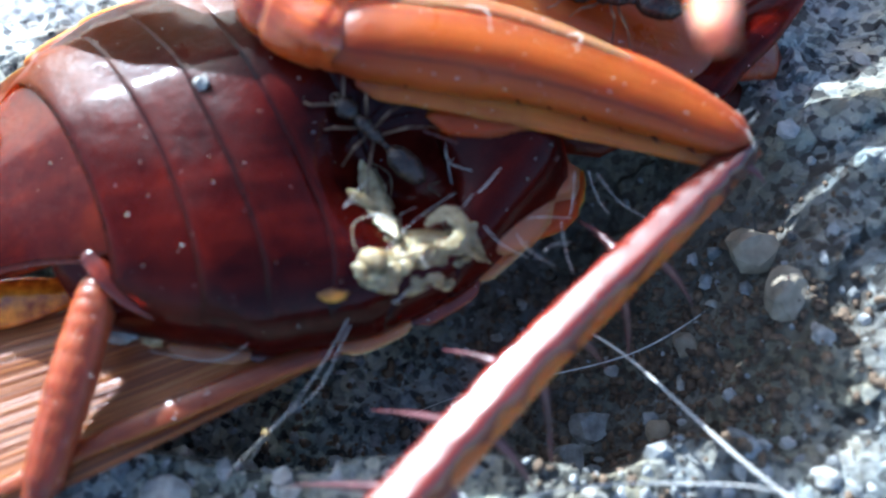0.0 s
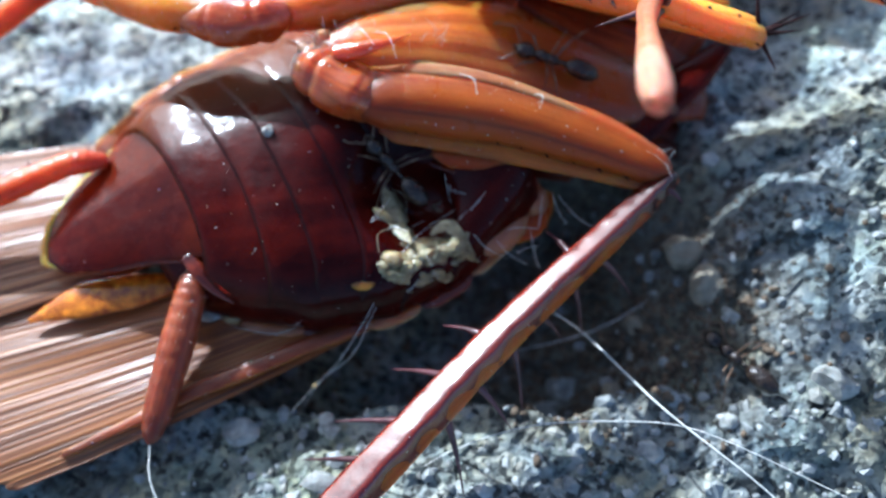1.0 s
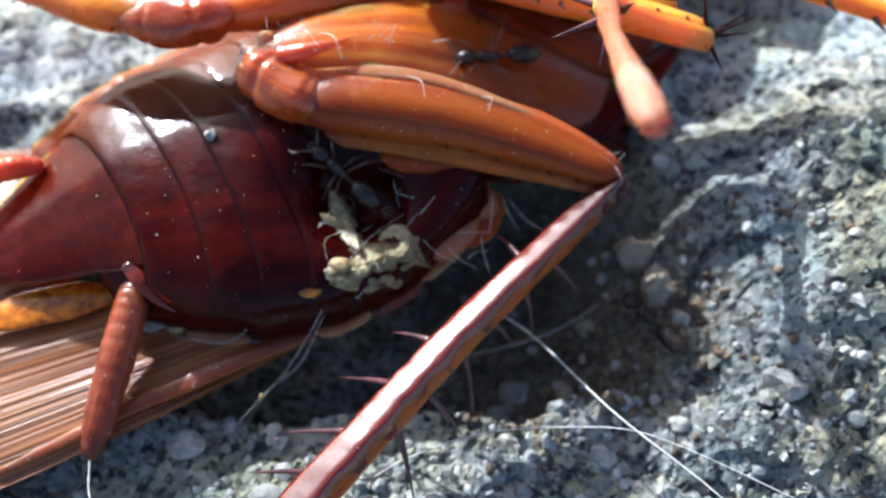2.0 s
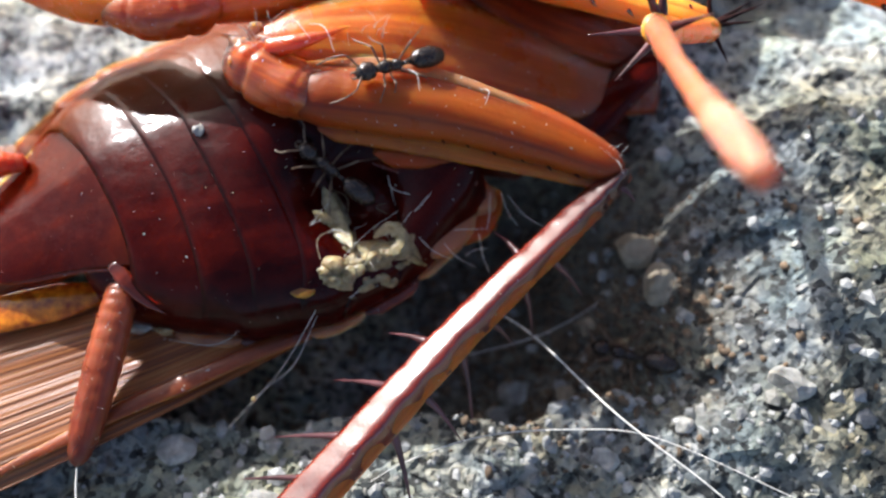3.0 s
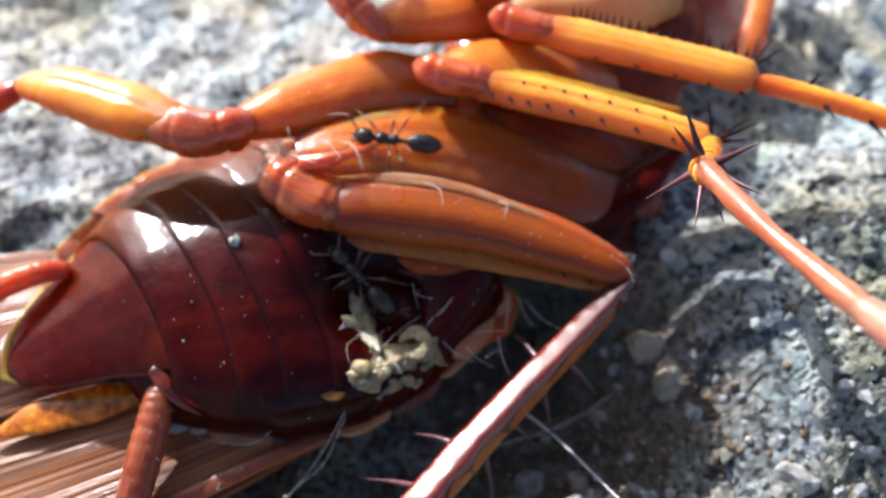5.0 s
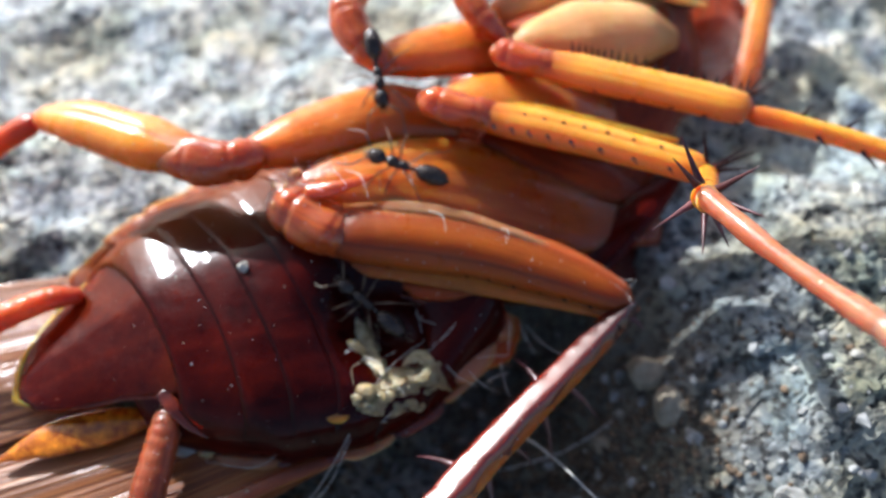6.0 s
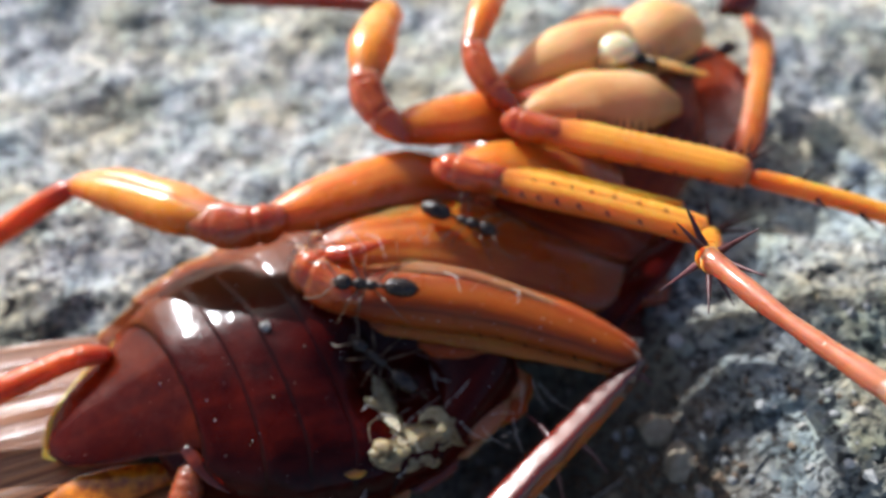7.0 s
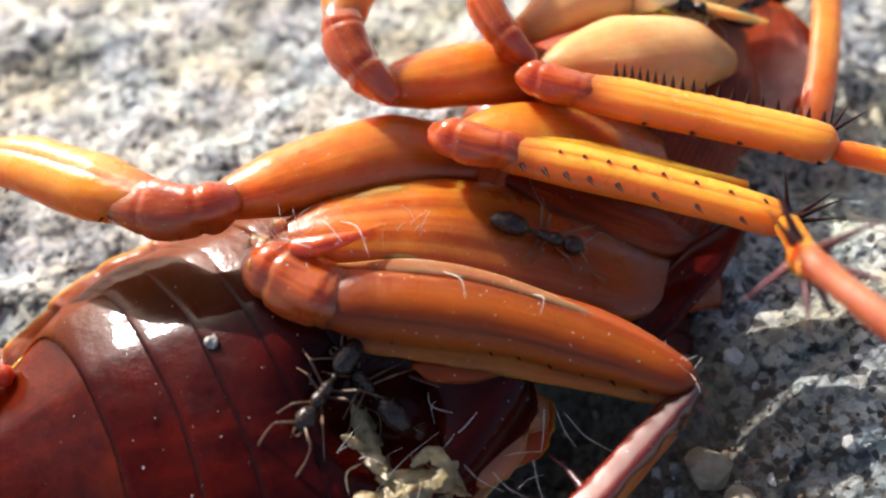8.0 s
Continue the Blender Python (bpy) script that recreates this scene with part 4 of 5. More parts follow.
# middle leg on the near side
limb("coxa", [(7.0, 17.0, 2.8), (5.0, 17.2, 3.7), (2.6, 16.9, 4.5), (0.7, 16.4, 4.9)], [(0, 1.1, 0.6), (0.3, 1.5, 0.9), (0.75, 1.0, 0.75), (1, 0.4, 0.35)], ORANGE, "broad orange hip segment")
limb("coxa_plate", [(8.2, 13.0, 0.4), (6.2, 13.7, 1.0), (3.9, 14.6, 1.7), (2.0, 15.5, 2.4)], [(0, 0.7, 0.3), (0.3, 1.3, 0.45), (0.75, 1.0, 0.5), (1, 0.3, 0.2)], BLOOD, "thin red-brown plate in the shade between two legs", around=48, bump=creased((0.1, 0.09)))
limb("coxa_plate", [(8.8, 14.8, 1.6), (6.8, 15.1, 2.4), (4.6, 15.5, 3.1), (2.4, 16.0, 3.8)], [(0, 0.3, 0.15), (0.3, 0.85, 0.3), (0.75, 0.8, 0.35), (1, 0.2, 0.15)], BLOOD, around=48, bump=creased((-0.2, 0.08)))
limb("coxa_plate", [(7.8, 12.2, 0.6), (6.0, 12.6, 1.1), (4.2, 13.1, 1.6), (2.6, 13.5, 2.0)], [(0, 0.3, 0.12), (0.3, 0.75, 0.25), (0.75, 0.65, 0.25), (1, 0.2, 0.15)], BLOOD)
limb("thorax_side", [(5.6, 11.4, 1.7), (6.6, 12.7, 1.9), (7.7, 13.8, 2.1), (9.3, 15.3, 2.3)], [(0, 0.3, 0.2), (0.3, 0.7, 0.3), (0.75, 0.65, 0.3), (1, 0.3, 0.2)], MAROON, "dark red edge of the body")
limb("trochanter", [(0.35, 16.55, 5.25), (0.9, 16.05, 5.5), (1.9, 15.75, 5.45), (2.7, 15.6, 5.3)], [(0, 0.25, 0.25), (0.25, 0.55, 0.5), (0.7, 0.6, 0.55), (1, 0.5, 0.4)], GARNET, "reddish knobbly joint", along=60, around=40, bump=knobbly)
femur2 = limb("femur", [(2.0, 15.75, 5.3), (4.5, 15.05, 5.3), (7.0, 14.2, 5.25), (9.3, 13.35, 5.2)], [(0, 0.5, 0.45), (0.25, 0.64, 0.48), (0.6, 0.60, 0.46), (0.92, 0.54, 0.44), (0.98, 0.46, 0.4), (1, 0.2, 0.2)], HONEY, "translucent amber middle thigh with short spines", around=56, along=56, bump=creased((0.05, 0.10), (0.75, 0.05)))
for k, p in enumerate(smooth_curve([(3.6, 15.35, 5.82), (5.8, 14.7, 5.80), (8.6, 13.75, 5.68)], 8)):
    part("spine", spike(p - (0, 0, 0.06), p + (0.05, -0.20, 0.05), 0.05), SPINE, femur2)
limb("femur_flange", [(2.6, 16.5, 4.95), (5.0, 15.9, 4.95), (8.6, 14.75, 4.95)], [(0, 0.1, 0.1), (0.4, 0.30, 0.2), (1, 0.12, 0.1)], AMBER)
for k, p in enumerate(smooth_curve([(2.6, 15.1, 5.6), (5.0, 14.4, 5.6), (9.0, 13.05, 5.45)], 9)):
    part("spine", spike(p - (0, -0.05, 0.1), p + (0.10, -0.36, 0.04), 0.07), SPINE, femur2)
for dx, dy, dz in ((1.5, 0.5, 0.3), (1.4, 0.9, 0.0), (1.1, -0.2, 0.4), (0.3, -1.3, 0.0), (-0.2, 0.9, 1.0)):
    part("spur", spike((9.2, 13.3, 5.3), (9.2 + dx, 13.3 + dy, 5.3 + dz), 0.09), SPINE, femur2)
# shin and foot of the middle leg: they swing out to the side
KNEE = (9.2, 13.2, 5.25)
shin = part("shin", loft([(-0.15, 0, 0), (0.4, 0, 0), (2.0, 0.05, 0), (3.7, 0.0, 0), (4.0, 0, 0)], [(0, 0.18, 0.18), (0.1, 0.38, 0.34), (0.55, 0.32, 0.30), (0.9, 0.42, 0.38), (1, 0.2, 0.2)], around=16, along=30), AMBER, roach, "short amber shin with a crown of spurs", origin=(0, 0, 0))
for dx, dy, dz in ((0.7, 0.9, 0.4), (0.8, -0.9, 0.3), (0.6, 0.3, 1.0), (0.7, -0.4, -0.9), (-0.2, 0.9, -0.5), (0.1, -1.0, 0.6), (0.9, 0.5, -0.7)):
    part("spur", spike((3.6, 0.2 * dy, 0.2 * dz), (3.7 + 1.3 * dx, 1.55 * dy, 1.55 * dz), 0.12), HORN, shin)
foot = part("foot", loft([(0, 0, 0), (0.4, 0, 0.05), (2.6, -0.12, 0.1), (5.1, 0.0, 0.05), (8.3, 0.25, 0)], [(0, 0.18, 0.18), (0.06, 0.40, 0.40), (0.2, 0.31, 0.31), (0.5, 0.28, 0.28), (0.56, 0.22, 0.22), (0.75, 0.30, 0.30), (1, 0.26, 0.26)], around=16, along=44,
    bump=lambda s, a: 1 + 0.05 * np.sin(s * 34) + 0 * a), ROSY, roach, "slender reddish foot bent upwards", origin=(0, 0, 0))
# sunlight bleaching the foot's end is put into this paler colour
part("foot_tip", loft([(5.5, 0.02, 0.05), (6.4, 0.08, 0.05), (7.4, 0.16, 0.03), (8.35, 0.25, 0)], [(0, 0.20, 0.20), (0.15, 0.33, 0.33), (0.7, 0.36, 0.36), (1, 0.25, 0.25)], around=16, along=24), PINK, foot, "last joint of the foot, painted pale pink for the sun on it")
for d in (-0.35, 0.4):
    part("claw", spike((8.2, 0.25, 0.0), (8.7, 0.25 + d, 0.05), 0.07), SPINE, foot)

# front leg on the near side
limb("coxa", [(9.6, 20.3, 3.9), (7.6, 20.1, 4.5), (5.2, 19.5, 4.8), (3.4, 18.8, 5.0)], [(0, 0.5, 0.4), (0.2, 1.25, 0.9), (0.55, 1.45, 1.0), (0.85, 0.8, 0.7), (1, 0.4, 0.35)], PALE, "smooth pale tan hip segment")
limb("trochanter", [(2.9, 18.6, 5.3), (3.3, 18.05, 5.6), (4.2, 17.7, 5.6), (5.2, 17.4, 5.5)], [(0, 0.25, 0.25), (0.25, 0.5, 0.5), (0.7, 0.55, 0.5), (1, 0.5, 0.4)], GARNET, "reddish knobbly joint", along=60, around=40, bump=knobbly)
femur1 = limb("femur", [(4.2, 17.7, 5.55), (6.4, 17.0, 5.6), (8.8, 16.25, 5.55), (10.95, 15.55, 5.5)], [(0, 0.5, 0.45), (0.2, 0.66, 0.48), (0.5, 0.66, 0.46), (0.93, 0.64, 0.46), (0.985, 0.56, 0.42), (1, 0.30, 0.25)], HONEY, "flat golden front thigh with a comb of short dark spines", around=56, along=56, bump=creased((0.45, 0.08)))
for k, p in enumerate(smooth_curve([(5.4, 17.85, 5.90), (7.4, 17.2, 5.95), (10.7, 16.15, 5.85)], 19)):
    part("spine", spike(p - (0, 0, 0.12), p + (0.02, 0.36 - 0.008 * k, 0.16), 0.08), SPINE, femur1)
for k, p in enumerate(smooth_curve([(6.0, 16.45, 5.6), (8.4, 15.7, 5.6), (10.4, 15.05, 5.5)], 5)):
    part("spine", spike(p - (0, 0, 0.08), p + (0.04, -0.24, 0.16), 0.055), SPINE, femur1)
for dx, dy, dz in ((0.9, 1.0, 0.2), (0.5, 1.2, 0.2), (1.1, 0.5, 0.3)):
    part("spur", spike((10.8, 15.9, 5.6), (10.8 + dx, 15.9 + dy, 5.6 + dz), 0.08), SPINE, femur1)
tibia1 = limb("tibia", [(10.9, 15.45, 5.45), (12.6, 15.0, 5.3), (15.0, 14.25, 5.0), (18.5, 13.0, 4.3)], [(0, 0.2, 0.2), (0.06, 0.34, 0.32), (0.6, 0.36, 0.32), (1, 0.3, 0.3)], AMBER, "amber front shin with sparse spines")
for x, y, z, dx, dy in ((12.6, 15.3, 5.4, 0.35, 0.3), (13.0, 14.6, 5.3, 0.1, -0.45), (14.0, 14.9, 5.2, 0.4, 0.25), (14.4, 14.1, 5.1, 0.15, -0.6), (15.4, 14.4, 5.0, 0.45, 0.3), (16.2, 13.5, 4.9, 0.2, -0.55)):
    part("spine", spike((x, y, z), (x + 1.4 * dx, y + 1.4 * dy, z + 0.15), 0.085), SPINE, tibia1)

# legs on the far side
limb("coxa", [(1.4, 17.0, 3.6), (-1.0, 16.6, 4.2), (-3.4, 15.5, 4.6), (-5.4, 14.6, 4.8)], [(0, 1.0, 0.6), (0.3, 1.35, 0.95), (0.75, 0.95, 0.8), (1, 0.5, 0.45)], ORANGE, "broad orange hip segment")
limb("trochanter", [(-4.8, 14.6, 5.0), (-5.6, 14.25, 5.1), (-6.8, 14.3, 5.0), (-8.0, 14.75, 4.8)], [(0, 0.4, 0.4), (0.25, 0.72, 0.65), (0.7, 0.78, 0.7), (1, 0.6, 0.5)], GARNET, "glossy red knobbly joint", along=60, around=40, bump=knobbly)
femur4 = limb("femur", [(-6.8, 14.4, 5.0), (-8.8, 15.3, 4.8), (-11.0, 16.4, 4.4), (-12.9, 17.0, 4.0)], [(0, 0.6, 0.55), (0.3, 1.0, 0.75), (0.7, 0.85, 0.65), (0.95, 0.45, 0.4), (1, 0.2, 0.2)], SADDLE, "orange hind thigh stretched away", around=56, along=60, bump=creased((-0.05, 0.09)))
for k, p in enumerate(smooth_curve([(-8.2, 14.2, 4.9), (-10.6, 15.4, 4.4), (-12.4, 16.2, 4.0)], 7)):
    part("spine", spike(p, p + (-0.1, -0.26, 0.05), 0.045), SPINE, femur4)
limb("tibia", [(-12.9, 17.0, 3.9), (-14.3, 16.6, 3.3), (-16.5, 15.6, 2.4), (-20.0, 14.2, 1.3)], [(0, 0.25, 0.25), (0.08, 0.42, 0.4), (0.6, 0.45, 0.4), (1, 0.35, 0.3)], RUSTY, "reddish hind shin")
limb("coxa", [(4.6, 20.0, 3.6), (2.6, 19.6, 4.4), (0.4, 18.8, 4.9), (-1.2, 18.2, 5.2)], [(0, 0.8, 0.5), (0.3, 1.2, 0.8), (0.75, 0.9, 0.7), (1, 0.5, 0.45)], ORANGE, "broad orange hip segment")
limb("trochanter", [(-0.7, 17.7, 5.3), (-1.5, 18.3, 5.8), (-2.05, 19.2, 6.2), (-2.1, 20.2, 6.4)], [(0, 0.3, 0.3), (0.3, 0.62, 0.6), (0.75, 0.65, 0.6), (1, 0.5, 0.45)], GARNET, "glossy red knobbly joint", along=60, around=40, bump=knobbly)
limb("femur", [(-2.1, 19.6, 6.3), (-2.0, 21.0, 6.4), (-1.7, 22.6, 6.2), (-1.3, 24.2, 5.8)], [(0, 0.55, 0.5), (0.4, 0.92, 0.7), (0.9, 0.62, 0.5), (1, 0.3, 0.3)], AMBER, "orange middle thigh raised from the body")
limb("tibia", [(-1.3, 24.2, 5.8), (-3.0, 24.9, 5.5), (-6.0, 25.8, 5.0), (-9.0, 26.8, 4.4)], [(0, 0.2, 0.2), (0.1, 0.34, 0.34), (1, 0.3, 0.3)], RUSSET, "reddish middle shin")
limb("coxa", [(8.8, 23.9, 3.9), (7.2, 23.4, 4.5), (5.0, 22.2, 4.8), (3.1, 20.6, 5.0)], [(0, 0.4, 0.3), (0.25, 1.15, 0.85), (0.6, 1.2, 0.9), (1, 0.45, 0.4)], PALE, "smooth pale tan hip segment")
limb("trochanter", [(3.2, 18.9, 5.5), (2.5, 19.4, 5.9), (1.9, 20.5, 6.3), (1.8, 21.6, 6.4)], [(0, 0.25, 0.25), (0.3, 0.5, 0.5), (0.75, 0.52, 0.5), (1, 0.4, 0.4)], GARNET, "glossy red knobbly joint", along=60, around=40, bump=knobbly)
limb("femur", [(1.8, 21.2, 6.4), (2.2, 22.8, 6.5), (2.8, 24.6, 6.2), (3.2, 26.6, 5.6)], [(0, 0.42, 0.42), (0.4, 0.62, 0.55), (0.9, 0.45, 0.4), (1, 0.25, 0.25)], AMBER, "orange front thigh raised from the body")

# ---- the torn side: dried tissue, shreds and a thin skin ----
def lump(at, size, seed, rough=0.28):
    r = np.random.default_rng(seed)
    v = FINE_V / np.linalg.norm(FINE_V, axis=1)[:, None]
    k = np.ones(len(v))
    for f in (1.6, 3.1, 5.5, 9.0):
        d = r.normal(size=(3, 3)) * f
        k += rough / f**0.6 * np.sin(v @ d[0] + r.uniform(0, 6)) * np.cos(v @ d[1] + r.uniform(0, 6))
    return v * k[:, None] * np.array(size) + np.array(at), FINE_F


tissue = part("torn_tissue", lump(on_belly(-0.9, 7.85, -0.08), (1.0, 0.32, 0.16), 40, 0.5), TISSUE, abdomen, "pale yellow dried tissue in a torn wound")


def torn_sheet(x0, x1, y0, y1, nx, ny, core, seed, lift):
    """A crumpled shred of dried tissue: a ragged, holed sheet lying on the belly. core(x, y): above 0 inside."""
    cx, cy = np.linspace(x0, x1, 12), np.linspace(y0, y1, 10)
    coarse = np.array([[on_belly(x, y)[2] for y in cy] for x in cx])
    xs, ys = np.linspace(x0, x1, nx), np.linspace(y0, y1, ny)
    rows = np.array([np.interp(ys, cy, row) for row in coarse])
    base = np.array([np.interp(xs, cx, rows[:, j]) for j in range(ny)]).T
    xx, yy = np.meshgrid(xs, ys, indexing="ij")
    q = seed * 3.7
    fold = 0.50 * value_noise(xx * 1.7 + q, yy * 1.9) + 0.22 * np.abs(value_noise(xx * 4.2, yy * 3.9 + q)) + 0.10 * value_noise(xx * 9 + q, yy * 8)
    keep = core(xx, yy) + 0.7 * value_noise(xx * 2.0 + q, yy * 2.0) + 0.35 * value_noise(xx * 5.0, yy * 5.0 + q) > 0
    keep &= ~(value_noise(xx * 3.2 + 2 * q, yy * 3.4 + q) > 0.30)
    dome = np.clip(core(xx, yy), 0, 0.6)
    top = np.stack([xx + 0.06 * value_noise(xx * 7, yy * 7), yy, base - 0.03 + lift * dome + fold * (0.20 + 0.60 * dome)], -1).reshape(-1, 3)
    n = nx * ny
    verts = np.vstack([top, top - (0, 0, 0.16)])
    cell = keep[:-1, :-1] & keep[1:, :-1] & keep[1:, 1:] & keep[:-1, 1:]
    faces, edges = [], collections.Counter()
    for a, b in np.argwhere(cell):
        f = (a * ny + b, (a + 1) * ny + b, (a + 1) * ny + b + 1, a * ny + b + 1)
        faces += [tuple(int(v) for v in f), tuple(int(n + v) for v in reversed(f))]
        for u, v in zip(f, f[1:] + f[:1]):
            edges[(min(u, v), max(u, v))] += 1
    faces += [(int(u), int(v), int(n + v), int(n + u)) for (u, v), k in edges.items() if k == 1]
    used = sorted({v for f in faces for v in f})
    slot = {v: k for k, v in enumerate(used)}
    return verts[used], [tuple(slot[v] for v in f) for f in faces]


def clot(x, y):
    along = np.clip(((x + 1.65) * 2.3 + (y - 7.05) * 1.1) / 6.5, 0, 1)
    return 0.62 - np.hypot(x + 1.65 - 2.3 * along, y - 7.05 - 1.1 * along) / (0.66 - 0.12 * along)


def branch(x, y):
    along = np.clip((y - 8.1) / 1.6, 0, 1)
    return 0.55 - np.hypot(x + 0.9 + 0.65 * along, y - 8.1 - 1.6 * along) / 0.42


def clump(spots, seed, rough=0.30):
    """Granular dried tissue: many small uneven lumps grown together. spots: (x, y, radius, count, height)."""
    r = np.random.default_rng(seed)
    shapes = []
    for x, y, reach, count, high in spots:
        for _ in range(count):
            q, a = reach * math.sqrt(r.random()), r.uniform(0, 2 * math.pi)
            size = r.uniform(0.12, 0.30) * (1.1 - 0.5 * q / reach)
            px, py = x + q * math.cos(a) * 1.25, y + q * math.sin(a) * 0.85
            shapes.append(lump(on_belly(px, py, high * (1 - (q / reach) ** 2) * r.uniform(0.2, 1.0) - 0.12), (size * r.uniform(0.9, 1.7), size * r.uniform(0.7, 1.3), size * r.uniform(0.4, 0.8)), int(r.integers(1e9)), rough))
    return joined(shapes)


for spots, seed in ((((-1.3, 7.1, 0.62, 20, 0.34),), 5), (((-0.55, 7.4, 0.5, 12, 0.34),), 6), (((0.2, 7.85, 0.36, 8, 0.30),), 7)):
    tagged(part("tissue_clump", clump(spots, seed, 0.32), TISSUE, tissue, "granular pale yellow clump"), kind="stuff")
part("tissue_sheet", torn_sheet(-3.0, 1.4, 6.5, 9.2, 110, 70, clot, 1, 0.22), TISSUE, tissue)
part("tissue_sheet", torn_sheet(-2.4, -0.2, 7.7, 10.2, 64, 72, branch, 2, 0.28), TISSUE, tissue)
for path, w in (([(-1.85, 9.75), (-1.6, 9.1), (-1.3, 8.4), (-0.95, 7.8)], 0.22), ([(-2.1, 8.9), (-1.75, 8.75), (-1.35, 8.6)], 0.12), ([(-0.4, 8.2), (0.1, 8.5), (0.5, 8.1), (0.95, 7.75)], 0.18), ([(0.2, 8.0), (0.6, 7.7), (1.1, 7.7)], 0.11), ([(-0.2, 7.7), (0.25, 7.8), (0.5, 8.3)], 0.13)):
    ctrl = [on_belly(x, y, 0.30 + 0.15 * math.sin(3 * k)) for k, (x, y) in enumerate(path)]
    part("tissue_strip", loft(ctrl, [(0, 0.03, 0.02), (0.2, w, 0.025), (0.6, w * 1.2, 0.03), (0.9, w * 0.5, 0.02), (1, 0.02, 0.01)], around=16, along=36, bump=lambda s, a: 1 + 0.14 * np.sin(s * 19 + 2 * a) + 0.10 * np.sin(s * 41 - a)), TISSUE, tissue)
shreds = np.random.default_rng(11)
for k in range(22):
    p = np.array(on_belly(shreds.uniform(-2.1, 0.8), shreds.uniform(7.3, 9.6), 0.15))
    d = shreds.normal(size=3) * (0.55, 0.55, 0.12)
    e = p + d + (0, 0, 0.3)
    part("shred", thread([p - (0, 0, 0.2), (p + e) / 2 + shreds.normal(size=3) * 0.15, e], shreds.uniform(0.007, 0.016), 12, 5), TISSUE if k % 3 else FIBRE, tissue)
part("skin", lump((1.5, 9.3, 1.75), (1.0, 1.4, 0.28), 70, 0.16), MEMBRANE, abdomen, "thin pinkish skin beside the wound")
part("skin", lump((2.4, 9.9, 1.65), (0.9, 0.7, 0.3), 73, 0.16), MEMBRANE, abdomen)
part("blister", lump(on_belly(-2.35, 6.75, -0.09), (0.40, 0.38, 0.05), 74, 0.08), GLOW, abdomen, "round amber blister beside the wound")
part("skin", lump((2.4, 9.6, 1.2), (1.0, 0.9, 0.4), 71, 0.3), BLOOD, abdomen)
part("skin", lump(on_belly(0.9, 10.5, -0.1), (1.3, 0.5, 0.22), 72, 0.15), BLOOD, abdomen)
part("crumb", lump(on_belly(-5.3, 11.05, 0.06), (0.16, 0.17, 0.14), 80, 0.4), QUARTZ, abdomen, "grey crumb stuck on the belly")
part("crumb", lump((-7.2, 6.3, 1.0), (0.5, 0.22, 0.16), 81, 0.5), QUARTZ, abdomen)
part("crumb", lump((-6.5, 6.1, 1.0), (0.3, 0.18, 0.14), 82, 0.5), TISSUE, abdomen)
part("joint_knob", lump((-4.14, 13.26, 4.70), (0.29, 0.31, 0.26), 201, 0.4), PINK, roach, "pale pink knob of the hip joint")
part("joint_knob", lump((-3.69, 13.87, 4.70), (0.27, 0.20, 0.26), 202, 0.4), PINK, roach, "pale pink knob of the hip joint")
part("joint_knob", lump((-3.14, 13.16, 4.70), (0.32, 0.20, 0.26), 203, 0.4), GARNET, roach, "dark red knob of the hip joint")
part("joint_knob", lump((-4.22, 12.65, 4.70), (0.23, 0.27, 0.26), 204, 0.4), GARNET, roach, "dark red knob of the hip joint")
specks = np.random.default_rng(17)
dots = []
for _ in range(85):
    a, th = specks.choice((-1.6, -0.4, 1.0, 2.4)) + specks.normal() * 1.3, specks.uniform(0.3, 2.3)
    p = belly_point(a, th, 0.13)
    q = 0.008 + 0.038 * specks.random() ** 6
    dots.append(pebble(p, (q, q, q), int(specks.integers(1e9))))
part("dust", joined(dots), FIBRE, abdomen, "specks of pale dust")


# ---- loose fibres ----
def fibre(name, ctrl, r, label, group="fibres on the rock", along=60):
    return solid_thing(name, thread(ctrl, r, along), FIBRE, ctrl[0], label, "fibre", group)


fibre("long_fibre", [(2.6, 7.8, -1.6), (4.1, 5.95, 0.5), (6.16, 3.2, 1.7), (8.58, 0.93, 2.0), (11.0, -1.4, 1.5)], 0.036, "long straight white fibre lying over the rock")
fibre("long_fibre", [(-1.2, 1.4, 0.2), (0.41, 2.17, 0.9), (2.49, 2.75, 1.25), (4.93, 2.84, 1.5), (7.12, 2.51, 1.8), (10.31, 0.89, 2.1), (13.0, -0.6, 2.2)], 0.022, "long curved white fibre lying over the rock")
fibre("long_fibre", [(8.5, 9.2, -0.9), (7.75, 8.35, -1.2), (4.9, 6.6, -1.5), (0.85, 5.7, -1.9), (-1.0, 5.2, -2.6)], 0.020, "thin grey fibre behind the insect's shin")
fibre("strand", [(0.3, 9.1, 2.4), (-0.6, 8.3, 2.6), (-1.38, 7.4, 2.45), (-2.17, 6.0, 1.9), (-3.0, 4.8, 1.3), (-3.85, 3.95, 0.9), (-4.66, 3.3, 0.3)], 0.010, "thin pale strand hanging from the wound")
fibre("strand", [(-1.4, 7.2, 2.4), (-2.1, 6.0, 1.7), (-2.7, 4.9, 1.2), (-3.6, 4.2, 0.9), (-4.3, 3.5, 0.2)], 0.010, "thin pale strand hanging from the wound")
fibre("strand", [(-1.6, 9.2, 2.9), (-2.02, 8.74, 2.8), (-3.1, 7.3, 2.5), (-4.05, 6.0, 1.7), (-5.0, 5.5, 1.3), (-6.5, 5.75, 1.2)], 0.009, "thin pale strand across the belly")
fibre("curl", [(-1.9, 7.3, 2.5), (-2.5, 7.6, 2.6), (-3.05, 7.3, 2.5), (-3.1, 6.75, 2.3), (-2.6, 6.4, 2.1), (-1.9, 6.5, 2.1)], 0.010, "curled pale hair beside the wound")
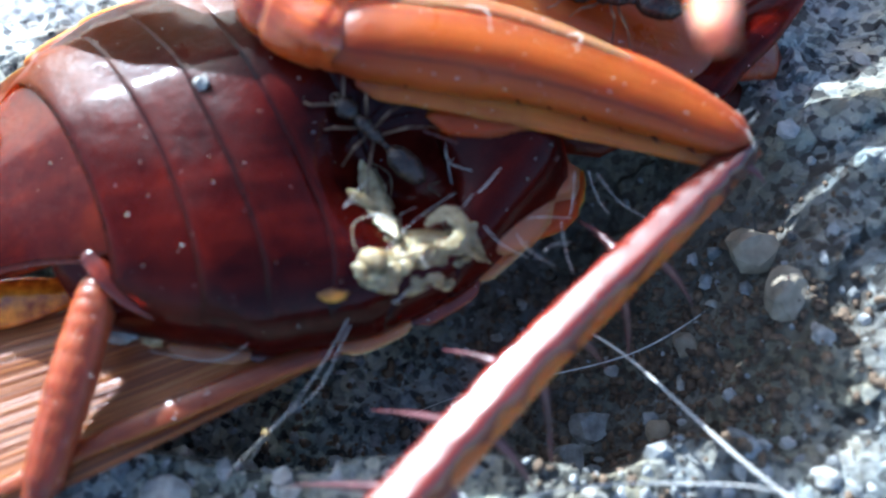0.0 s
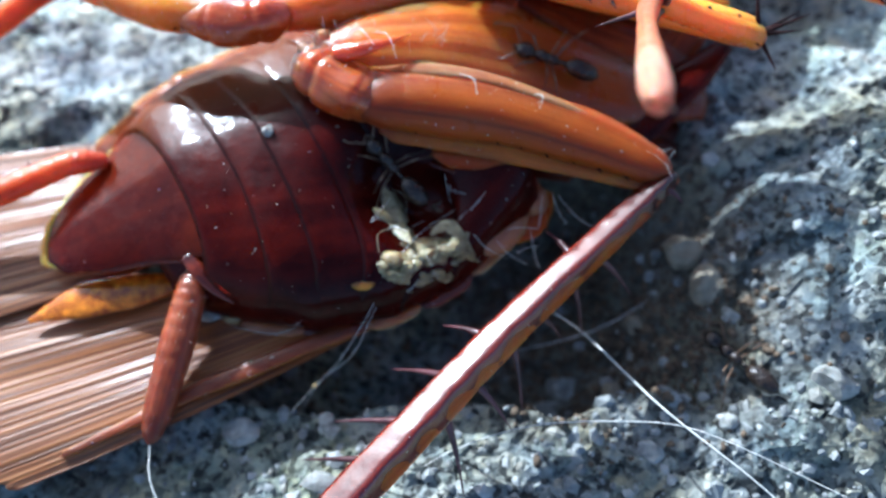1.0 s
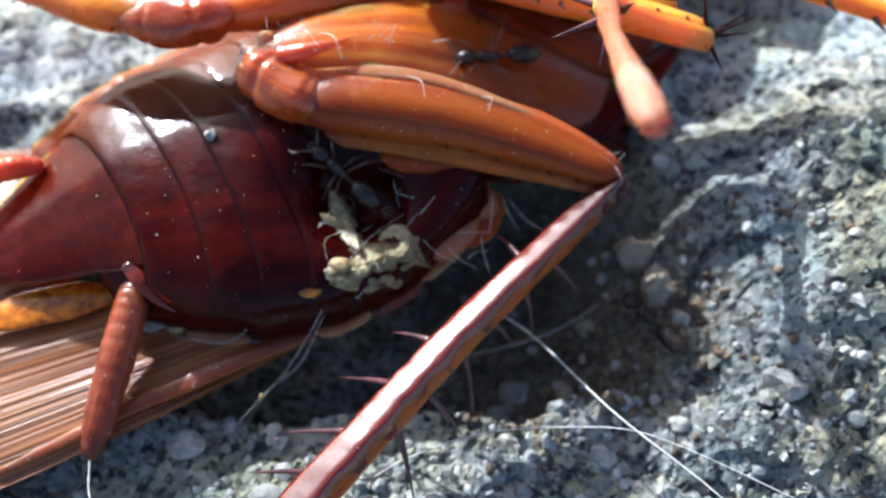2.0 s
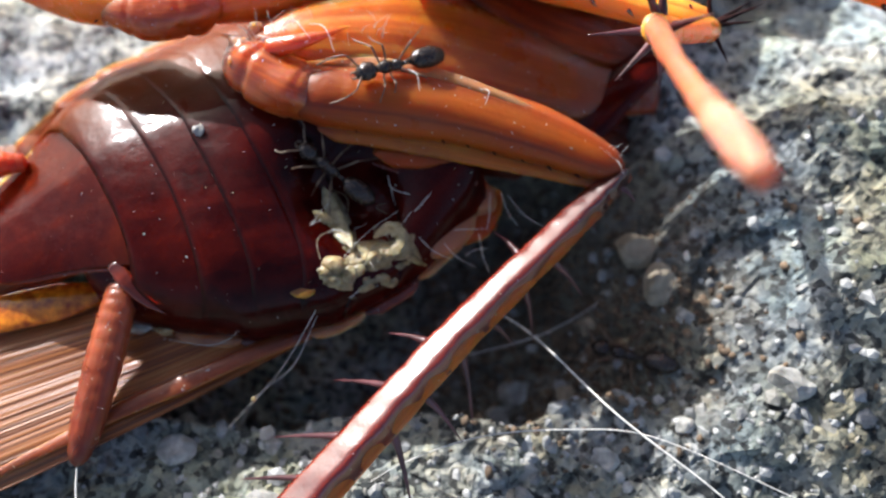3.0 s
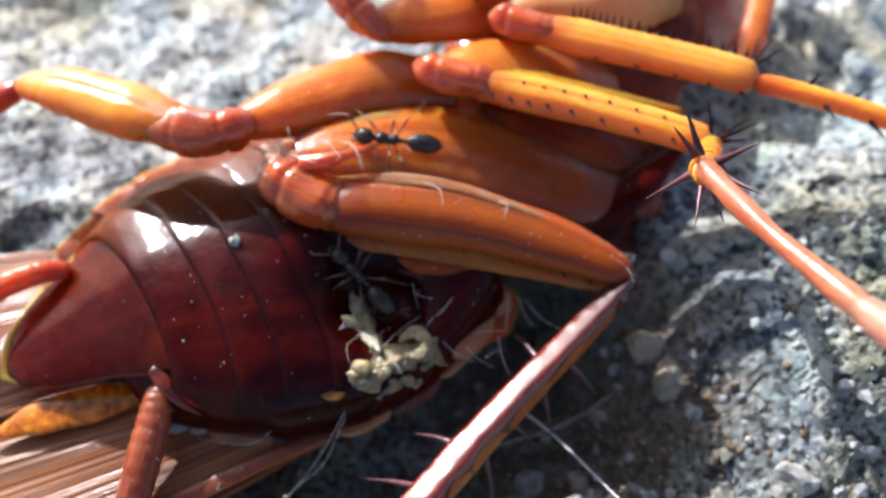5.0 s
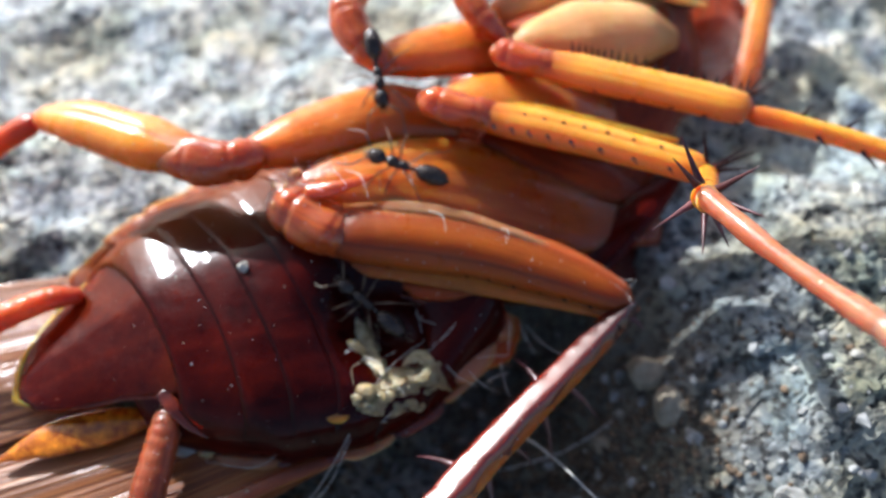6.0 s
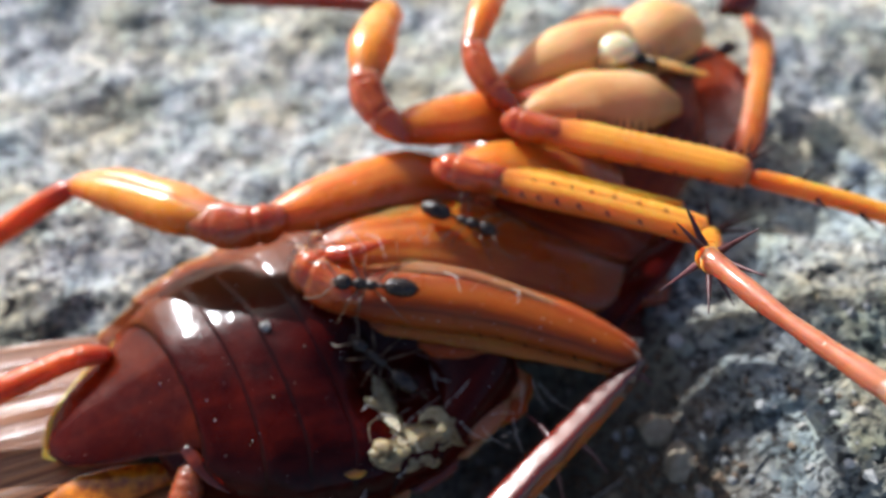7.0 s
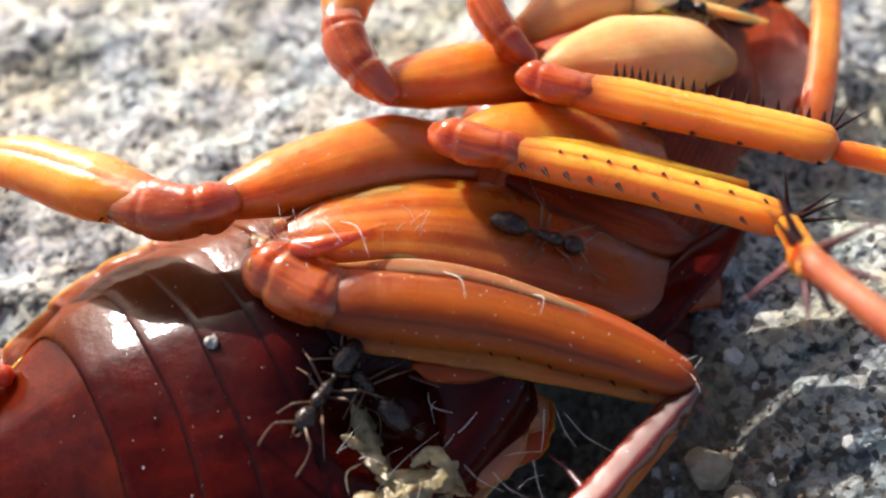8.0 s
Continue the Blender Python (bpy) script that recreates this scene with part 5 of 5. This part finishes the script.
fibre("curl", [(-1.9, 8.7, 2.75), (-2.2, 8.45, 2.8), (-2.1, 8.1, 2.7), (-1.8, 8.0, 2.6)], 0.011, "curled pale hair beside the wound")
fibre("curl", [(-1.5, 6.75, 1.9), (-1.1, 6.6, 2.0), (-0.8, 6.8, 2.1), (-0.6, 7.1, 2.1)], 0.014, "curled pale hair beside the wound")
fibre("long_fibre", [(-8.6, 2.3, 0.7), (-8.4, 1.3, 0.8), (-7.9, 0.3, 0.7), (-7.3, -1.0, 0.5)], 0.03, "pale fibre on the rock under the tail")
for x, y, dx, dy in ((3.0, 9.6, -0.1, -0.9), (3.3, 9.6, 0.5, -0.8), (3.5, 9.5, 1.3, -0.9), (1.6, 8.0, 0.9, -0.5), (1.9, 8.4, 1.0, 0.3), (0.9, 8.2, 1.0, -0.5), (2.6, 8.3, 0.3, -1.0), (2.2, 7.6, 0.7, 0.5)):
    fibre("hair", [(x, y, 2.5), (x + dx * 0.4, y + dy * 0.6, 2.2), (x + dx, y + dy, 1.9)], 0.011, "short pale hair under the insect's thigh", "hairs under the thigh", 14)
solid_thing("bead", lump((-3.82, 4.0, 0.95), (0.07, 0.07, 0.07), 90, 0.05), TISSUE, (-3.82, 4.0, 0.95), "tiny yellow bead on a strand", "droplet")


# ---- single stones ----
def stone(at, size, seed, material, label, group="pebbles beside the insect"):
    x, y = at
    z = float(ground_height(x, y)) - size[2] * 0.10
    solid_thing("pebble", pebble((x, y, z), size, seed, True), material, (x, y, z), label, "stone", group, flat=True)


for at, size, seed, material, label in (
    ((7.77, 8.77), (0.75, 0.62, 0.6), 1, TAN_STONE, "rounded tan pebble on the rock"), ((8.32, 7.34), (0.62, 0.85, 0.6), 2, TAN_STONE, "rounded tan pebble on the rock"),
    ((4.09, 5.16), (0.75, 0.6, 0.5), 3, QUARTZ, "pale rough quartz pebble"), ((5.99, 2.28), (0.55, 0.4, 0.35), 4, QUARTZ, "pale rough quartz pebble"),
    ((-3.54, 1.33), (0.8, 0.5, 0.35), 5, QUARTZ, "flat white quartz chip"), ((8.36, 3.17), (0.35, 0.3, 0.3), 6, QUARTZ, "small white quartz chip"),
    ((6.26, 6.81), (0.4, 0.4, 0.35), 7, TAN_STONE, "small tan pebble on the rock"), ((8.77, 6.35), (0.35, 0.35, 0.3), 8, QUARTZ, "small white quartz chip"),
    ((5.5, 4.77), (0.35, 0.4, 0.3), 9, TAN_STONE, "small tan pebble on the rock"), ((-6.21, 2.84), (0.6, 0.5, 0.4), 10, QUARTZ, "pale rough quartz pebble"),
    ((-3.39, 2.98), (0.35, 0.35, 0.3), 12, QUARTZ, "small white quartz chip"), ((-1.59, 2.38), (0.4, 0.35, 0.3), 13, QUARTZ, "small white quartz chip"),
    ((3.36, 4.31), (0.5, 0.45, 0.4), 14, QUARTZ, "pale rough quartz pebble"), ((11.22, 4.07), (0.7, 0.6, 0.5), 15, QUARTZ, "pale rough quartz pebble")):
    stone(at, size, seed, material, label)

# ---- ants ----
def build_ant():
    """A small black ant, three millimetres long, its head along x and its feet at z = 0."""
    ant = thing("ant", (0, 0, 0), "small glossy black ant walking over the dead cockroach", "ant", "ants on the cockroach")
    z = 0.42
    head = part("head", loft([(0.95, 0, z), (1.1, 0, z + 0.02), (1.3, 0, z), (1.48, 0, z - 0.06), (1.6, 0, z - 0.10)], [(0, 0.10, 0.10), (0.25, 0.26, 0.22), (0.55, 0.28, 0.23), (0.85, 0.17, 0.14), (1, 0.06, 0.05)], around=16, along=18), ANT_BODY, ant)
    for s in (-1, 1):
        part("eye", lump((1.28, 0.24 * s, z + 0.06), (0.06, 0.04, 0.05), 3, 0.02), ANT_BODY, head)
        part("jaw", loft([(1.54, 0.08 * s, z - 0.1), (1.66, 0.09 * s, z - 0.13), (1.74, 0.02 * s, z - 0.14)], [(0, 0.05, 0.03), (1, 0.015, 0.01)], around=6, along=8), ANT_LEG, head)
        part("antenna", loft([(1.45, 0.10 * s, z + 0.08), (1.7, 0.38 * s, z + 0.25), (1.85, 0.55 * s, z + 0.22), (2.2, 0.62 * s, z - 0.05), (2.55, 0.60 * s, z - 0.3)], [(0, 0.03, 0.03), (0.4, 0.025, 0.025), (0.5, 0.022, 0.022), (1, 0.03, 0.03)], up=(0.1, 0.1, 1), around=6, along=22), ANT_LEG, ant, "elbowed brown feeler")
    part("thorax", loft([(0.08, 0, z - 0.02), (0.3, 0, z + 0.02), (0.5, 0, z), (0.72, 0, z + 0.05), (0.95, 0, z)], [(0, 0.08, 0.09), (0.25, 0.18, 0.19), (0.45, 0.15, 0.15), (0.75, 0.22, 0.22), (1, 0.09, 0.09)], around=14, along=22), ANT_BODY, ant)
    part("waist", loft([(0.12, 0, z - 0.04), (-0.03, 0, z + 0.04), (-0.25, 0, z - 0.03)], [(0, 0.05, 0.05), (0.5, 0.08, 0.12), (1, 0.05, 0.05)], around=10, along=12), ANT_BODY, ant)
    part("gaster", loft([(-0.12, 0, z - 0.02), (-0.36, 0, z + 0.05), (-0.72, 0, z + 0.06), (-1.06, 0, z), (-1.30, 0, z - 0.08)], [(0, 0.08, 0.08), (0.2, 0.27, 0.25), (0.5, 0.34, 0.31), (0.8, 0.24, 0.22), (1, 0.04, 0.04)], around=20, along=28,
        bump=lambda s, a: 1 + 0.018 * np.sin(s * 24) + 0 * a), ANT_BODY, ant, "glossy black egg-shaped hind body")
    for k, (x, reach, ahead) in enumerate(((0.72, 0.95, 0.75), (0.48, 1.05, -0.05), (0.28, 1.15, -0.9))):
        for s in (-1, 1):
            leg = part("leg", loft([(0, 0.06 * s, 0), (0.12 * ahead, 0.22 * s, -0.08), (0.45 * ahead, 0.55 * reach * s, 0.20), (0.55 * ahead, 0.64 * reach * s, 0.17), (0.85 * ahead, 0.9 * reach * s, -0.18), (1.05 * ahead, 1.08 * reach * s, -0.36), (1.2 * ahead, 1.2 * reach * s, -0.38)],
                [(0, 0.045, 0.045), (0.15, 0.028, 0.028), (0.3, 0.036, 0.036), (0.5, 0.02, 0.02), (0.7, 0.022, 0.022), (0.85, 0.014, 0.014), (1, 0.010, 0.010)], up=(0.1, 0.05, 1), around=7, along=30), ANT_LEG, ant, "thin brown jointed leg", origin=(0, 0, 0))
            leg.location = Vector((x, 0, z - 0.05)) * MM
    return ant


scout = build_ant()
scout.scale = (0.94, 0.94, 0.94)
climber, forager, feeder = (copy_thing(scout, Matrix.Identity(4)) for _ in range(3))
tagged(forager, "small dark brown ant walking on the rock")
tagged(feeder, "small black ant feeding at the torn wound")
far_ants = [copy_thing(scout, Matrix.Identity(4)) for _ in range(3)]
for ant in far_ants:
    tagged(ant, "small black ant at the cockroach's head")


# ---- what moves ----
def aimed(at, way, up=(0.0, -0.35, 0.94)):
    """A pose at a place, its x axis along way and its z axis near up."""
    x = Vector(way).normalized()
    y = Vector(up).cross(x).normalized()
    z = x.cross(y)
    m = Matrix((x, y, z)).transposed().to_4x4()
    m.translation = Vector(at) * MM
    return m


def motions():
    root = Vector(ROOT)
    knee = Vector(KNEE) - root
    shin_rows = [(0.0, (-3.3, 1.8, 0.8)), (0.6, (-3.4, 0.8, 1.4)), (1.2, (-3.4, -0.4, 2.0)), (2.2, (-3.3, -0.6, 2.1)), (2.7, (-2.8, -1.5, 2.4)), (3.3, (-2.1, -2.25, 2.55)), (4.0, (-1.75, -2.45, 2.65)), (4.7, (-1.5, -2.5, 2.6)), (6.0, (-1.25, -2.6, 2.6)), (8.0, (-1.2, -2.6, 2.6))]
    for ant, at, way in zip(far_ants, ((9.4, 21.9, 4.2), (12.0, 24.2, 2.7), (14.6, 24.0, 1.0)), ((-0.9, 0.1, 0.2), (-0.8, -0.5, 0.1), (0.3, 0.9, 0.0))):
        walk(ant, [(t, aimed(at, Vector(way) + Vector((0.12 * math.sin(2.2 * t), 0.1 * math.cos(1.7 * t), 0)))) for t in (0.0, 1.0, 2.0, 3.0, 4.0, 5.0, 6.0, 7.0, 8.0)])
    walk(shin, [(t, aimed(knee, w)) for t, w in shin_rows])
    foot_ways = [(-2.16, -7.27, 3.44), (-2.17, -6.65, 4.48), (-1.26, -6.67, 4.82), (-0.86, -6.74, 4.70), (-0.65, -6.75, 4.78), (-0.38, -6.71, 4.85), (0.27, -6.66, 4.94), (1.48, -5.68, 2.96), (2.39, -5.0, 2.14), (2.75, -5.0, 1.5)]
    walk(foot, [(t, aimed(knee + Vector(w).normalized() * 3.95, f)) for (t, w), f in zip(shin_rows, foot_ways)])
    SCOUT = [
        (0, (4.36, 13.5, 3.43), (-0.98, 0.19, 0.06)),
        (0.5, (3.62, 13.79, 3.52), (-0.96, 0.27, 0.17)),
        (0.8, (3.72, 13.92, 3.5), (-0.99, 0.17, 0.15)),
        (1, (3.61, 13.57, 3.53), (-0.96, 0.29, 0.19)),
        (1.2, (3.33, 13.91, 3.51), (-0.99, 0.13, 0.19)),
        (1.5, (3.52, 13.96, 3.58), (-1.0, 0.04, 0.15)),
        (1.7, (3.54, 13.85, 3.58), (-1.0, -0.05, 0.13)),
        (2, (3.34, 13.84, 3.63), (-0.99, -0.17, 0.13)),
        (2.2, (2.71, 13.52, 3.63), (-0.96, -0.29, 0.18)),
        (3.3, (0.17, 12.4, 4.92), (-0.92, -0.4, 0.21)),
        (3.5, (0.05, 12.58, 4.83), (-0.99, -0.12, 0.21)),
        (3.7, (-0.2, 13.11, 4.79), (-0.93, 0.37, 0.12)),
        (4, (-0.41, 13.45, 4.7), (-0.95, 0.3, 0.15)),
        (4.1, (-0.62, 13.1, 4.77), (-1.0, 0.07, 0.17)),
        (4.3, (-0.61, 12.72, 4.77), (-0.97, 0.24, -0.1)),
        (4.5, (-0.37, 13.31, 4.78), (-1.0, 0.02, 0.09)),
        (4.7, (-0.21, 13.72, 4.72), (-1.0, 0.02, 0.11)),
        (5.8, (-0.13, 13.92, 4.73), (-0.9, 0.43, 0.14)),
        (6, (0.0, 13.8, 4.87), (-0.94, 0.33, 0.15)),
        (6.2, (0.04, 13.36, 4.97), (-0.94, 0.35, 0.16)),
        (6.4, (-0.02, 13.55, 4.97), (-0.96, 0.27, 0.14)),
        (6.5, (-0.1, 13.67, 4.86), (-0.97, 0.24, 0.15)),
        (6.7, (-0.84, 12.41, 4.83), (-0.95, 0.3, -0.03)),
        (6.9, (-1.5, 11.84, 4.94), (-0.99, 0.16, 0.04)),
        (7, (-1.47, 11.69, 4.96), (-0.99, 0.12, 0.04)),
        (7.1, (-1.64, 11.63, 4.9), (-0.99, -0.12, -0.01)),
        (7.2, (-1.67, 11.42, 4.88), (-0.92, -0.39, -0.27)),
        (7.3, (-1.89, 11.18, 4.75), (-0.95, -0.3, -0.45)),
        (7.5, (-1.95, 11.1, 4.19), (-0.82, -0.58, -0.5)),
        (7.6, (-2.08, 10.77, 3.77), (-0.61, -0.79, -0.6)),
        (7.8, (-2.07, 10.68, 3.35), (-0.64, -0.77, -0.53)),
        (8, (-2.3, 10.11, 3.3), (-0.53, -0.85, -0.03)),
    ]
    CLIMBER = [
        (0, (-1.6, 23.2, 6.9), (-0.1, -1, 0.1)),
        (4.8, (-1.75, 21.6, 7.0), (-0.1, -1, 0)),
        (5.4, (-1.8, 19.9, 6.9), (0.1, -1, -0.1)),
        (5.8, (-1.44, 17.82, 5.84), (0.1, -1, -0.6)),
        (5.9, (-1.38, 17.67, 5.84), (0.09, -1.0, -0.8)),
        (6, (-1.13, 17.56, 5.65), (0.16, -0.99, -0.51)),
        (6.2, (-0.63, 16.71, 5.12), (0.27, -0.96, -0.36)),
        (6.4, (-0.25, 16.21, 5.0), (0.07, -1.0, 0.47)),
        (6.5, (-0.31, 16.85, 4.88), (0.19, -0.98, -0.3)),
        (6.6, (-0.42, 16.19, 4.88), (0.35, -0.94, -0.12)),
        (6.7, (-0.02, 15.83, 4.81), (0.62, -0.79, -0.15)),
        (6.9, (0.56, 14.94, 4.63), (0.7, -0.71, 0.03)),
        (7, (0.9, 14.6, 4.57), (0.94, -0.34, -0.16)),
        (7.2, (1.48, 14.71, 4.48), (0.92, -0.39, -0.18)),
        (7.4, (1.67, 14.16, 4.38), (0.83, -0.56, -0.26)),
        (7.5, (1.61, 13.69, 4.29), (0.91, -0.41, -0.3)),
        (7.7, (2.09, 14.39, 4.25), (0.95, -0.3, -0.32)),
        (8, (2.86, 14.13, 3.73), (0.97, -0.23, -0.28)),
    ]
    FORAGER = [
        (0, (12.5, 2.4, 2.2), (-0.7, 0.7, 0)),
        (0.4, (9.8, 4.06, 0.61), (-0.5, 0.87, -0.28)),
        (0.6, (9.19, 4.57, 0.52), (-0.55, 0.83, -0.18)),
        (0.8, (9.02, 5.05, 0.63), (-0.57, 0.82, -0.08)),
        (1, (9.0, 4.69, 0.53), (-0.66, 0.75, -0.19)),
        (1.2, (8.47, 5.26, 0.44), (-0.62, 0.78, -0.24)),
        (1.5, (8.83, 5.28, 0.71), (-0.45, 0.89, -0.08)),
        (1.8, (8.29, 5.7, 0.38), (-0.56, 0.83, -0.2)),
        (2, (8.11, 6.05, 0.27), (-0.55, 0.83, -0.27)),
        (2.2, (7.62, 7.04, -0.08), (-0.41, 0.91, -0.29)),
        (3.3, (7.57, 4.85, -0.4), (-0.97, 0.23, -0.37)),
        (3.4, (7.77, 4.72, -0.25), (-0.99, 0.11, -0.36)),
        (3.5, (7.72, 4.11, -0.41), (-0.78, -0.62, 0.09)),
        (3.6, (7.29, 3.16, 0.17), (-0.53, -0.85, 0.06)),
        (3.8, (7.41, 2.65, 0.18), (-0.24, -0.97, -0.09)),
        (4, (7.74, 2.51, 0.31), (0.01, -1.0, -0.06)),
        (4.5, (8.6, 1.0, 0.04), (0.5, -0.85, 0)),
        (5.2, (10, -1.5, -0.03), (0.6, -0.8, 0)),
        (8, (14, -6, 0.75), (0.6, -0.8, 0)),
    ]
    FEEDER = [
        (0, (-1.32, 10.08, 2.74), (-0.76, 0.64, 0.35)),
        (0.5, (-1.27, 9.98, 2.74), (-0.8, 0.59, 0.35)),
        (1, (-1.33, 10.07, 2.74), (-0.7, 0.71, 0.35)),
        (1.5, (-1.36, 9.99, 2.74), (-0.79, 0.6, 0.35)),
        (2, (-1.29, 10.06, 2.74), (-0.77, 0.63, 0.35)),
        (2.5, (-1.28, 10.01, 2.74), (-0.7, 0.7, 0.35)),
        (3, (-1.35, 10.03, 2.74), (-0.81, 0.57, 0.35)),
        (3.5, (-1.35, 10.03, 2.74), (-0.74, 0.67, 0.35)),
        (4, (-1.27, 10.01, 2.74), (-0.73, 0.67, 0.35)),
        (4.5, (-1.3, 10.06, 2.74), (-0.81, 0.57, 0.35)),
        (5, (-1.36, 9.99, 2.74), (-0.71, 0.7, 0.35)),
        (5.5, (-1.32, 10.07, 2.74), (-0.77, 0.63, 0.35)),
        (6, (-1.27, 9.98, 2.74), (-0.79, 0.6, 0.35)),
        (6.5, (-1.32, 10.08, 2.74), (-0.7, 0.71, 0.35)),
        (7, (-1.36, 9.98, 2.74), (-0.8, 0.59, 0.35)),
        (7.5, (-1.3, 10.07, 2.74), (-0.76, 0.64, 0.35)),
        (8, (-1.27, 9.99, 2.74), (-0.71, 0.69, 0.35)),
    ]
    for ant, rows in ((scout, SCOUT), (climber, CLIMBER), (forager, FORAGER), (feeder, FEEDER)):
        walk(ant, [(t, aimed(at, way)) for t, at, way in rows])
        places = [(t, Vector(at)) for t, at, way in rows]
        legs = [o for o in ant.children if o.name.startswith("leg")]
        for k, leg in enumerate(legs):
            base, steps, phase = leg.location.copy(), [], 0.0
            for n in range(0, 82):
                t = min(n * 0.1, 8.0)
                pace = 0.0
                for (t0, p0), (t1, p1) in zip(places, places[1:]):
                    if t0 <= t <= t1:
                        pace = (p1 - p0).length / (t1 - t0)
                phase += min(pace, 4.0) * 0.55
                beat = phase + math.pi * ((k + k // 2) % 2)
                swing, lift = 15 * math.sin(beat), 6 * max(0.0, math.cos(beat)) * (1 if k % 2 else -1)
                if n < 81:
                    steps.append((t, Matrix.Translation(base) @ pose(0, 0, 0, lift, 0, swing)))
            walk(leg, steps)


motions()
